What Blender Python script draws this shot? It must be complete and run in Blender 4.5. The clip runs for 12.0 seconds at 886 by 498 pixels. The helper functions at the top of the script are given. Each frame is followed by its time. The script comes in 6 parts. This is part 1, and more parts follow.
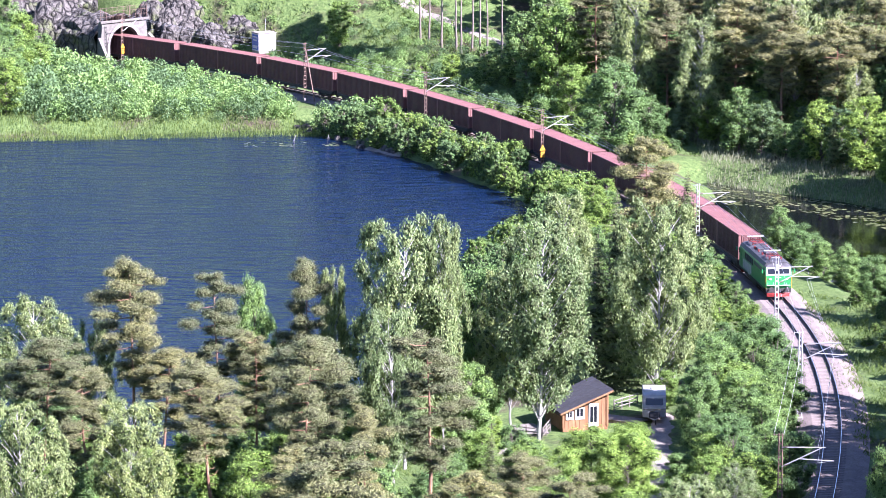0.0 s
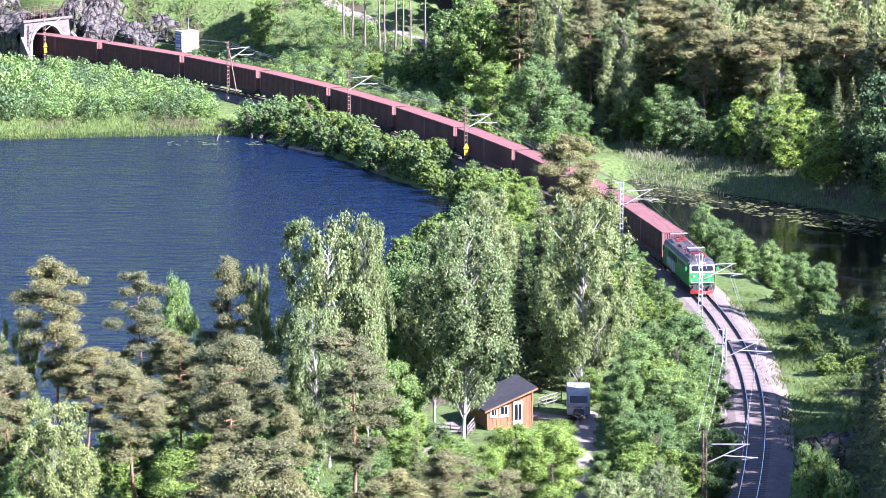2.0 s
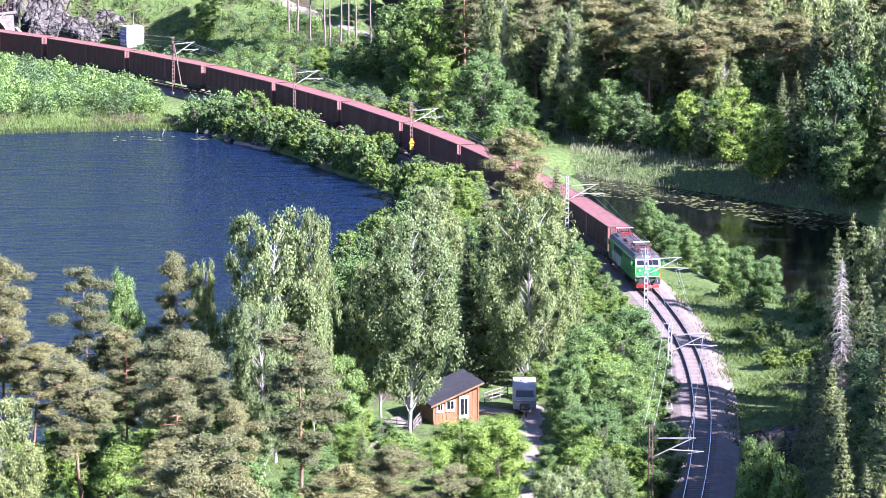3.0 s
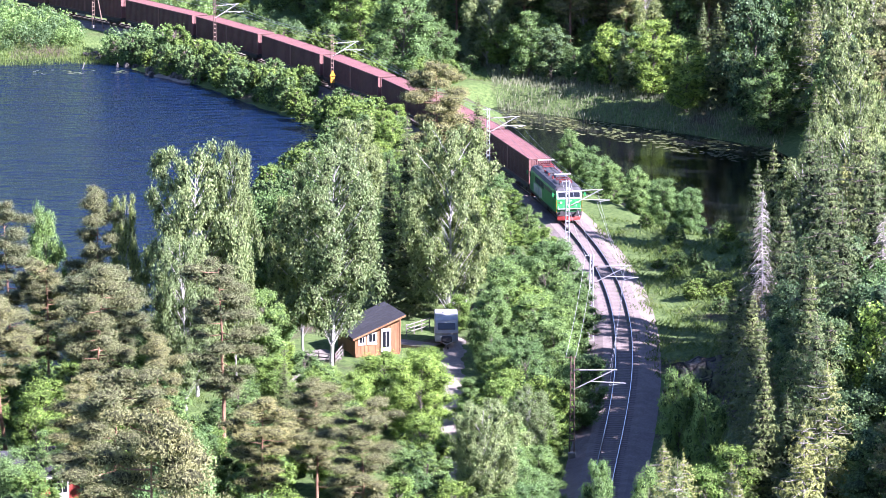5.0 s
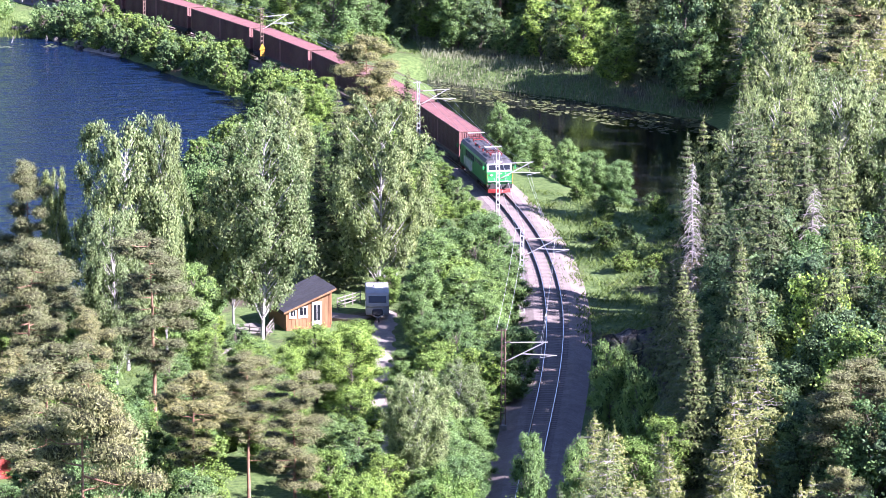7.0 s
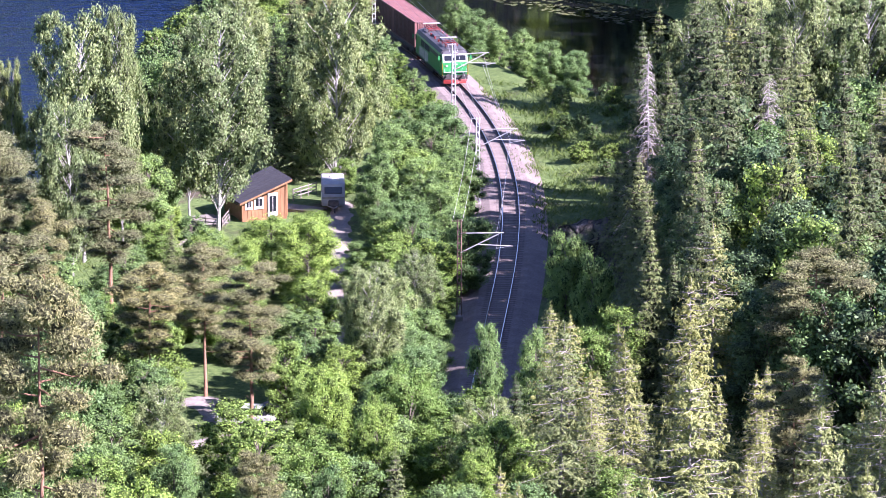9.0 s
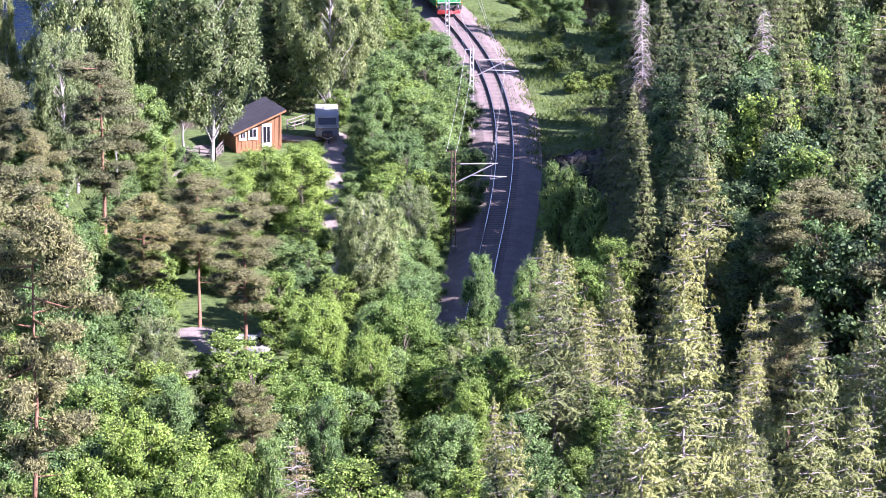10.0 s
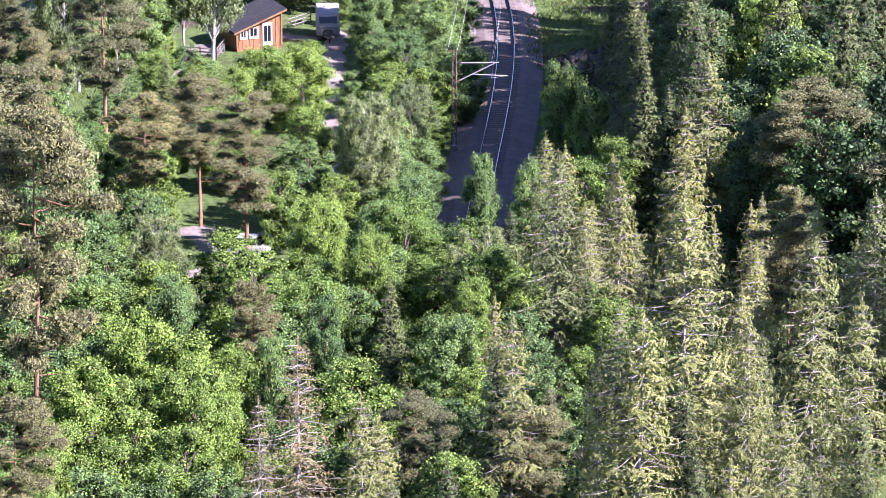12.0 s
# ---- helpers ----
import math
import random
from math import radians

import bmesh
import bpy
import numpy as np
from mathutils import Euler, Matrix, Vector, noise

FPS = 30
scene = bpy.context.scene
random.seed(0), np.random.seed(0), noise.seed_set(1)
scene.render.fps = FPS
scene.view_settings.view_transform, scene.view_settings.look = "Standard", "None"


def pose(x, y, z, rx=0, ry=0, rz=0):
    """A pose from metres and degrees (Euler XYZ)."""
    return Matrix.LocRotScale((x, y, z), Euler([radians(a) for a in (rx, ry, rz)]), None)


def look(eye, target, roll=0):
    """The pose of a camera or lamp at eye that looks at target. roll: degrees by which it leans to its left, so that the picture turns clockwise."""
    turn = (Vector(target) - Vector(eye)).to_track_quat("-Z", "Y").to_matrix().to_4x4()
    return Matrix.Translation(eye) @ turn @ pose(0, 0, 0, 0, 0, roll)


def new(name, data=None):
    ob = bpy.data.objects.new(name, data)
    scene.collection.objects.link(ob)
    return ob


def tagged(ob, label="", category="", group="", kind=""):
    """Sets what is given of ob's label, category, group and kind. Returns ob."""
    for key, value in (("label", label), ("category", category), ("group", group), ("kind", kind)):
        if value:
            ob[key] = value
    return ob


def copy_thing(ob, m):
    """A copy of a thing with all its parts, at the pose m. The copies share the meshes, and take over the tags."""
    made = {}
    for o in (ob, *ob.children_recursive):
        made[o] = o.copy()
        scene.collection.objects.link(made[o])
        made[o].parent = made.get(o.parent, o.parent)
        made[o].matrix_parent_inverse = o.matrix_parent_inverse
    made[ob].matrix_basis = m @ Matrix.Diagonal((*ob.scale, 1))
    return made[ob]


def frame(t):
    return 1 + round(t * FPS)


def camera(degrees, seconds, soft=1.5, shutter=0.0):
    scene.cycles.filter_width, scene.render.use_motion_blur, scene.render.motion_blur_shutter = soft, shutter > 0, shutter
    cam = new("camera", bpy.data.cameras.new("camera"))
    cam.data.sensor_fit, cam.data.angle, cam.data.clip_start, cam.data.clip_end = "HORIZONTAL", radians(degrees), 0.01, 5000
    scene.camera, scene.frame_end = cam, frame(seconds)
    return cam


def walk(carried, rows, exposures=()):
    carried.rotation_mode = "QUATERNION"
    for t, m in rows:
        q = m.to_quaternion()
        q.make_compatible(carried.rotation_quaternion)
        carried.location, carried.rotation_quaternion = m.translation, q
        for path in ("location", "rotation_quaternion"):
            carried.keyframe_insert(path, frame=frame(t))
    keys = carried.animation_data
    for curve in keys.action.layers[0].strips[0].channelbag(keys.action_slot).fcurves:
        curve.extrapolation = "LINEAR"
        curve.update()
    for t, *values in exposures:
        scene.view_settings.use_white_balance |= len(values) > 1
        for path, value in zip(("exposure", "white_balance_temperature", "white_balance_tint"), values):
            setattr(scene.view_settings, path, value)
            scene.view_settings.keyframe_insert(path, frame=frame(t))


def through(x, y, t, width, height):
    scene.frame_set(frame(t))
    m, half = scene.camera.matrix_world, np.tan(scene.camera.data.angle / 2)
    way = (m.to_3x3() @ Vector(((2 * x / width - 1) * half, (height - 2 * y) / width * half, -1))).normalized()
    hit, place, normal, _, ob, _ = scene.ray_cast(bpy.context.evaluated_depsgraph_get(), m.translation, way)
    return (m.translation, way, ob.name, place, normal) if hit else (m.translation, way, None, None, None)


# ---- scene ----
import collections
# A drone hovers high over a wooded lake shore and pans its long lens along a railway curve.
EYE = 78.0
cam = camera(12.68, 12.0, 0.75)
ROWS = [  # seconds, heading to the right, pitch
    (0.0, 0.000, -10.000), (0.5, 0.297, -10.008), (1.0, 0.499, -10.008), (1.5, 0.711, -10.018),
    (2.0, 1.110, -10.025), (2.5, 1.535, -10.024), (4.5, 2.778, -10.857), (5.0, 3.050, -11.068),
    (5.5, 3.295, -11.080), (6.0, 3.562, -11.088), (6.5, 3.816, -11.098), (7.0, 4.067, -11.456),
    (9.0, 4.715, -13.026), (9.5, 4.804, -13.523), (10.0, 4.804, -14.021), (10.5, 4.804, -14.532),
    (11.0, 4.791, -15.040), (11.5, 4.790, -15.437), (12.0, 4.790, -15.471),
]
walk(cam, [(t, pose(0, 0, EYE, 90 + pitch, 0, -heading)) for t, heading, pitch in ROWS], [(0.0, 2.57, 5820, 35), (7.0, 2.60, 5900, 39), (9.0, 2.44, 5980, 45), (12.0, 2.21, 6000, 43)])

# ---- light ----
SUN_UP, SUN_TO = 36.0, 122.0  # elevation; bearing of the sun, clockwise from straight ahead
world = bpy.data.worlds.new("sky")
scene.world = world
world.use_nodes = True
sky = world.node_tree.nodes.new("ShaderNodeTexSky")
sky.sky_type = "NISHITA"
sky.sun_disc = False
sky.sun_elevation = radians(SUN_UP)
sky.ozone_density = 4.0
sky.dust_density = 0.2
sky.sun_rotation = radians(SUN_TO)
back = world.node_tree.nodes["Background"]
world.node_tree.links.new(sky.outputs[0], back.inputs[0])
back.inputs[1].default_value = 0.055
sun = new("sun", bpy.data.lights.new("sun", "SUN"))
sun.data.energy = 5.0
sun.data.angle = radians(0.6)
sun.data.color = (1.0, 0.965, 0.915)
sun_dir = Vector((math.sin(radians(SUN_TO)) * math.cos(radians(SUN_UP)), math.cos(radians(SUN_TO)) * math.cos(radians(SUN_UP)), math.sin(radians(SUN_UP))))
sun.matrix_world = look(sun_dir * 400, (0, 0, 0))

# ---- plan: the track's line, the shores and the lie of the land ----
WATER = -2.5
BEND = (-1.117, 0.375, 1.761, -15.235, -15.079, 33.092)
LAKE = [(-140, 545), (-61, 543), (-46, 548), (-20, 552), (-11, 536), (-5, 527), (1, 512), (7, 498), (12, 482), (9, 466), (4, 450),
        (0, 430), (-2, 400), (-6, 368), (-12, 354), (-40, 346), (-140, 338)]
POND = [(34, 505), (49, 491), (66, 472), (67, 440), (60, 414), (50, 410), (44, 432), (38, 455), (34, 478)]


def track_x(y):
    """The track's centre line: x for a given y."""
    y = np.asarray(y, float)
    lo, hi = 300.0, 606.0
    c = np.clip(y, lo, hi)
    u = (c - 430) / 100
    slope = np.polyval(np.polyder(BEND), u) / 100
    return np.polyval(BEND, u) + slope * (y - c)


def inside(poly, x, y):
    hit = np.zeros(np.shape(x), bool)
    for (ax, ay), (bx, by) in zip(poly, poly[1:] + poly[:1]):
        cross = ((ay > y) != (by > y)) & (x < (bx - ax) * (y - ay) / (by - ay + 1e-12) + ax)
        hit ^= cross
    return hit


def shore_distance(poly, x, y):
    """Metres to the polygon's edge, positive outside."""
    best = np.full(np.shape(x), 1e9)
    for (ax, ay), (bx, by) in zip(poly, poly[1:] + poly[:1]):
        dx, dy = bx - ax, by - ay
        t = np.clip(((x - ax) * dx + (y - ay) * dy) / (dx * dx + dy * dy), 0, 1)
        best = np.minimum(best, np.hypot(ax + t * dx - x, ay + t * dy - y))
    return np.where(inside(poly, x, y), -best, best)


def track_side(x, y):
    """Metres to the right of the track (east and north of the curve positive)."""
    e = 1.0
    slope = (track_x(y + e) - track_x(y - e)) / (2 * e)
    off = (x - track_x(y)) / np.sqrt(1 + slope ** 2)
    return off + np.where(off < 0, -1, 1) * 30 * (1 - smooth(258, 272, y))


def smooth(a, b, v):
    t = np.clip((v - a) / (b - a), 0, 1)
    return t * t * (3 - 2 * t)


def wobble(x, y):
    return (np.sin(x * 0.31 + 1.3 * np.sin(y * 0.11)) * np.cos(y * 0.27 + x * 0.07) + 0.5 * np.sin(x * 0.83 + y * 0.61) + 0.3 * np.sin(1.9 * x - 1.3 * y))


def land(x, y):
    """Height of the ground."""
    x, y = np.asarray(x, float), np.asarray(y, float)
    s = track_side(x, y)
    far_hill = 0.30 * np.maximum(s - 12 - 34 * smooth(0, 30, x), 0) * smooth(455, 560, y) * (1 - smooth(45, 110, s) * 0.35)
    portal_hill = 9.0 * smooth(614, 632, y + 0.15 * x + 8) * (1 - smooth(-30, 5, x)) + 0.45 * np.maximum(y - 612, 0) * (1 - smooth(-25, 20, x))
    right_bank = 0.10 * np.maximum(s - 14, 0) * (1 - smooth(430, 470, y)) + 6.5 * smooth(6, 15, s) * smooth(255, 275, y) * (1 - smooth(326, 352, y))
    z = np.minimum(far_hill + portal_hill + right_bank, 55) + 0.22 * wobble(x * 0.6, y * 0.6) - 0.3
    ground = -0.62 - 0.35 * smooth(3.2, 7, np.abs(s))
    z = ground + (z - ground) * smooth(3.4, 9, np.abs(s))
    cutting = (y + 0.15 * x > 601) & (np.abs(s) < 5) & (x < -42)
    z = np.where(cutting & (y < 625), np.minimum(z, -0.6), z)
    for poly, reach in ((LAKE, 7.0), (POND, 6.0)):
        d = shore_distance(poly, x, y) + 0.6 * wobble(x * 0.5, y * 0.5)
        near_track = smooth(2.6, 6.5, np.abs(s))
        wet = WATER - 0.05 - 0.35 * np.clip(-d, 0, 6)
        blend = smooth(0, reach, d)
        z = np.where(near_track > 0, z + (np.where(d < 0, np.minimum(wet, z), WATER + 0.05 + (z - WATER) * blend) - z) * near_track * (1 - smooth(reach, reach + 0.1, d)), z)
    return z


def height(x, y):
    return float(land(np.array([x]), np.array([y]))[0])


# ---- materials ----
def material(name):
    m = bpy.data.materials.new(name)
    m.use_nodes = True
    return m, m.node_tree.nodes, m.node_tree.links, m.node_tree.nodes["Principled BSDF"]


def ramp(nodes, links, source, stops):
    r = nodes.new("ShaderNodeValToRGB")
    while len(r.color_ramp.elements) < len(stops):
        r.color_ramp.elements.new(0.5)
    for e, (p, c) in zip(r.color_ramp.elements, stops):
        e.position, e.color = p, (*c, 1)
    links.new(source, r.inputs[0])
    return r.outputs[0]


def noise_tex(nodes, links, scale, detail=4.0, rough=0.6, stretch=(1, 1, 1), space="Object"):
    co = nodes.new("ShaderNodeTexCoord")
    mp = nodes.new("ShaderNodeMapping")
    mp.inputs["Scale"].default_value = stretch
    n = nodes.new("ShaderNodeTexNoise")
    n.inputs["Scale"].default_value, n.inputs["Detail"].default_value, n.inputs["Roughness"].default_value = scale, detail, rough
    links.new(co.outputs[space], mp.inputs[0])
    links.new(mp.outputs[0], n.inputs[0])
    return n.outputs[0]


def mix(nodes, links, fac, a, b, mode="MIX"):
    m = nodes.new("ShaderNodeMix")
    m.data_type, m.blend_type = "RGBA", mode
    for socket, v in ((m.inputs[0], fac), (m.inputs[6], a), (m.inputs[7], b)):
        if isinstance(v, (int, float)):
            socket.default_value = v
        elif isinstance(v, tuple):
            socket.default_value = (*v, 1)
        else:
            links.new(v, socket)
    return m.outputs[2]


def bump(nodes, links, source, bsdf, strength=0.3, distance=0.02):
    b = nodes.new("ShaderNodeBump")
    b.inputs["Strength"].default_value, b.inputs["Distance"].default_value = strength, distance
    links.new(source, b.inputs["Height"])
    links.new(b.outputs[0], bsdf.inputs["Normal"])


INNER = {}


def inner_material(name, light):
    """Filler inside a crown: leaf colour with the shaded gaps between leaves painted in."""
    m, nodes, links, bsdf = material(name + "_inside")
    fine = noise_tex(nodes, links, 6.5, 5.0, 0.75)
    gap_shade = tuple(0.22 * c for c in light)
    col = ramp(nodes, links, fine, [(0.42, gap_shade), (0.56, tuple(0.55 * c for c in light)), (0.68, tuple(0.9 * c for c in light))])
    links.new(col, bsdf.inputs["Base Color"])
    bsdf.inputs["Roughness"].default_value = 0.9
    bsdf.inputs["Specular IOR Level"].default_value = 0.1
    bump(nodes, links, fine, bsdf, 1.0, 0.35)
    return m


def leaf_material(name, dark, light, fresh, through=0.35, rough=0.55):
    """Leaves: each tree and each leaf differs a little in colour, and light comes through."""
    m, nodes, links, bsdf = material(name)
    ob = nodes.new("ShaderNodeObjectInfo")
    geo = nodes.new("ShaderNodeNewGeometry")
    calm = lambda c: tuple(0.8 * a + 0.2 * b for a, b in zip(c, light))
    tone = ramp(nodes, links, geo.outputs["Random Per Island"], [(0.0, calm(dark)), (0.6, light), (1.0, calm(fresh))])
    tree = ramp(nodes, links, ob.outputs["Random"], [(0.0, (0.70, 0.78, 0.80)), (0.5, (1.0, 1.0, 0.95)), (1.0, (1.24, 1.18, 1.02))])
    col = mix(nodes, links, 1.0, tone, tree, "MULTIPLY")
    patch = ramp(nodes, links, noise_tex(nodes, links, 0.55, 2.0), [(0.35, (0.82, 0.86, 0.82)), (0.65, (1.14, 1.11, 1.0))])
    col = mix(nodes, links, 1.0, col, patch, "MULTIPLY")
    links.new(col, bsdf.inputs["Base Color"])
    bsdf.inputs["Roughness"].default_value = rough
    bsdf.inputs["Specular IOR Level"].default_value = 0.22
    tr = nodes.new("ShaderNodeBsdfTranslucent")
    links.new(mix(nodes, links, 1.0, col, (1.15, 1.2, 0.75), "MULTIPLY"), tr.inputs[0])
    mx = nodes.new("ShaderNodeMixShader")
    mx.inputs[0].default_value = through
    links.new(bsdf.outputs[0], mx.inputs[1])
    links.new(tr.outputs[0], mx.inputs[2])
    links.new(mx.outputs[0], nodes["Material Output"].inputs[0])
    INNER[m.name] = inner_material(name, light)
    return m


def plain(name, a, b, scale=3.0, rough=0.6, metal=0.0, relief=0.0, stretch=(1, 1, 1), detail=5.0, spec=0.4):
    """A surface whose colour wanders between two tones at two scales."""
    m, nodes, links, bsdf = material(name)
    fine = noise_tex(nodes, links, scale, detail, 0.65, stretch)
    wide = noise_tex(nodes, links, scale * 0.13, 3.0, 0.5, stretch)
    col = ramp(nodes, links, fine, [(0.3, a), (0.7, b)])
    worn = ramp(nodes, links, wide, [(0.35, (0.85, 0.85, 0.85)), (0.65, (1.12, 1.12, 1.12))])
    links.new(mix(nodes, links, 1.0, col, worn, "MULTIPLY"), bsdf.inputs["Base Color"])
    bsdf.inputs["Roughness"].default_value, bsdf.inputs["Metallic"].default_value = rough, metal
    bsdf.inputs["Specular IOR Level"].default_value = spec
    if relief:
        bump(nodes, links, fine, bsdf, 0.6, relief)
    return m


def pieces_material(name, tones, rough=0.8, relief=0.01, scale=9.0):
    """For loose pieces: every object differs in tone."""
    m, nodes, links, bsdf = material(name)
    ob = nodes.new("ShaderNodeObjectInfo")
    n = len(tones)
    col = ramp(nodes, links, ob.outputs["Random"], [(i / max(n - 1, 1), c) for i, c in enumerate(tones)])
    fine = noise_tex(nodes, links, scale, 4.0)
    worn = ramp(nodes, links, fine, [(0.3, (0.78, 0.78, 0.78)), (0.7, (1.15, 1.15, 1.15))])
    links.new(mix(nodes, links, 1.0, col, worn, "MULTIPLY"), bsdf.inputs["Base Color"])
    bsdf.inputs["Roughness"].default_value = rough
    bump(nodes, links, fine, bsdf, 0.5, relief)
    return m


PINE_LEAF = leaf_material("pine_needles", (0.124, 0.131, 0.063), (0.170, 0.180, 0.088), (0.218, 0.222, 0.115), 0.18)
SPRUCE_LEAF = leaf_material("spruce_needles", (0.065, 0.098, 0.045), (0.112, 0.149, 0.064), (0.165, 0.202, 0.089), 0.2)
LIGHT_SPRUCE_LEAF = leaf_material("sunny_spruce_needles", (0.128, 0.158, 0.060), (0.192, 0.222, 0.088), (0.258, 0.280, 0.120), 0.25)
BIRCH_LEAF = leaf_material("birch_leaves", (0.135, 0.188, 0.078), (0.200, 0.258, 0.114), (0.268, 0.320, 0.148), 0.28)
BROAD_LEAF = leaf_material("broad_leaves", (0.097, 0.178, 0.060), (0.141, 0.240, 0.087), (0.192, 0.296, 0.116), 0.28)
FRESH_LEAF = leaf_material("fresh_leaves", (0.126, 0.218, 0.050), (0.180, 0.288, 0.069), (0.238, 0.348, 0.094), 0.30)
DARK_LEAF = leaf_material("dark_leaves", (0.063, 0.114, 0.055), (0.102, 0.175, 0.082), (0.149, 0.229, 0.110), 0.3)
REED_LEAF = leaf_material("reeds", (0.125, 0.130, 0.085), (0.205, 0.210, 0.140), (0.29, 0.285, 0.20), 0.30)
GRASS_LEAF = leaf_material("grass_blades", (0.040, 0.075, 0.022), (0.085, 0.135, 0.038), (0.140, 0.190, 0.065), 0.35)
LILY_LEAF = leaf_material("lily_pads", (0.075, 0.100, 0.040), (0.130, 0.150, 0.065), (0.185, 0.190, 0.095), 0.1, 0.35)
BROWN_LEAF = leaf_material("withered_needles", (0.11, 0.095, 0.055), (0.20, 0.172, 0.098), (0.29, 0.25, 0.145), 0.15)
PINE_BARK = plain("pine_bark", (0.123, 0.068, 0.043), (0.285, 0.162, 0.100), 6, 0.9, 0, 0.02, (0.950, 0.950, 0.332))
GREY_BARK = plain("grey_bark", (0.06, 0.05, 0.042), (0.15, 0.125, 0.105), 7, 0.9, 0, 0.02, (1, 1, 0.35))
DEAD_WOOD = plain("bleached_dead_wood", (0.20, 0.185, 0.17), (0.34, 0.315, 0.295), 8, 0.85, 0, 0.01, (1, 1, 0.3))


def birch_bark():
    m, nodes, links, bsdf = material("birch_bark")
    spots = noise_tex(nodes, links, 5.0, 4.0, 0.7, (0.6, 0.6, 2.2))
    col = ramp(nodes, links, spots, [(0.36, (0.05, 0.045, 0.04)), (0.44, (0.30, 0.29, 0.27)), (0.8, (0.44, 0.43, 0.41))])
    links.new(col, bsdf.inputs["Base Color"])
    bsdf.inputs["Roughness"].default_value = 0.7
    bump(nodes, links, spots, bsdf, 0.3, 0.01)
    return m


def ground_material():
    """Meadow and forest floor: grass, moss, litter and bare earth in patches."""
    m, nodes, links, bsdf = material("forest_floor")
    fine = noise_tex(nodes, links, 2.2, 8.0, 0.7)
    wide = noise_tex(nodes, links, 0.12, 5.0, 0.6)
    grass = ramp(nodes, links, fine, [(0.3, (0.030, 0.055, 0.018)), (0.5, (0.075, 0.120, 0.036)), (0.72, (0.135, 0.180, 0.065))])
    litter = ramp(nodes, links, fine, [(0.3, (0.03, 0.026, 0.018)), (0.5, (0.06, 0.052, 0.034)), (0.75, (0.105, 0.09, 0.06))])
    sel = ramp(nodes, links, wide, [(0.54, (0, 0, 0)), (0.66, (1, 1, 1))])
    links.new(mix(nodes, links, sel, grass, litter), bsdf.inputs["Base Color"])
    bsdf.inputs["Roughness"].default_value = 0.95
    bsdf.inputs["Specular IOR Level"].default_value = 0.15
    bump(nodes, links, fine, bsdf, 0.9, 0.25)
    return m


def rock_material():
    """Granite: speckled, broken by dark joints, with moss in patches."""
    m, nodes, links, bsdf = material("grey_granite")
    fine = noise_tex(nodes, links, 1.9, 10.0, 0.75)
    wide = noise_tex(nodes, links, 0.25, 4.0, 0.6)
    stone = ramp(nodes, links, fine, [(0.3, (0.04, 0.037, 0.033)), (0.48, (0.115, 0.107, 0.096)), (0.72, (0.25, 0.232, 0.205))])
    moss = ramp(nodes, links, fine, [(0.35, (0.06, 0.085, 0.03)), (0.7, (0.17, 0.19, 0.08))])
    sel = ramp(nodes, links, wide, [(0.54, (0, 0, 0)), (0.64, (1, 1, 1))])
    co = nodes.new("ShaderNodeTexCoord")
    warp = nodes.new("ShaderNodeMix")
    warp.data_type, warp.blend_type = "RGBA", "LINEAR_LIGHT"
    warp.inputs[0].default_value = 0.5
    links.new(co.outputs["Object"], warp.inputs[6])
    links.new(noise_tex(nodes, links, 0.9, 4.0), warp.inputs[7])
    mp = nodes.new("ShaderNodeMapping")
    mp.inputs["Scale"].default_value = (1.0, 1.0, 0.55)
    mp.inputs["Rotation"].default_value = (0.3, 0.2, 0.0)
    links.new(warp.outputs[2], mp.inputs[0])
    cell = nodes.new("ShaderNodeTexVoronoi")
    cell.feature = "DISTANCE_TO_EDGE"
    cell.inputs["Scale"].default_value = 0.75
    links.new(mp.outputs[0], cell.inputs[0])
    joint = ramp(nodes, links, cell.outputs[0], [(0.0, (0.12, 0.12, 0.12)), (0.10, (0.75, 0.75, 0.75)), (0.3, (1, 1, 1))])
    col = mix(nodes, links, sel, stone, moss)
    links.new(mix(nodes, links, 1.0, col, joint, "MULTIPLY"), bsdf.inputs["Base Color"])
    bsdf.inputs["Roughness"].default_value = 0.9
    relief = nodes.new("ShaderNodeMath")
    relief.operation = "MULTIPLY_ADD"
    relief.inputs[1].default_value = 1.6
    links.new(joint, relief.inputs[0])
    links.new(fine, relief.inputs[2])
    bump(nodes, links, relief.outputs[0], bsdf, 1.0, 0.7)
    return m


def water_material(name, deep, ripple, scale, rough, tint=(1, 1, 1)):
    """Open water: a dark body under small wind ripples."""
    m, nodes, links, bsdf = material(name)
    bsdf.inputs["Base Color"].default_value = (*deep, 1)
    bsdf.inputs["Roughness"].default_value = rough
    bsdf.inputs["IOR"].default_value = 1.33
    bsdf.inputs["Specular Tint"].default_value = (*tint, 1)
    waves = noise_tex(nodes, links, scale, 4.0, 0.55, (0.4, 1.0, 1.0))
    swell = noise_tex(nodes, links, scale * 0.16, 3.0, 0.5, (0.35, 1.0, 1.0))
    add = nodes.new("ShaderNodeMath")
    add.operation = "MULTIPLY_ADD"
    add.inputs[1].default_value = 0.8
    links.new(swell, add.inputs[0])
    links.new(waves, add.inputs[2])
    bump(nodes, links, add.outputs[0], bsdf, 1.0, ripple)
    return m


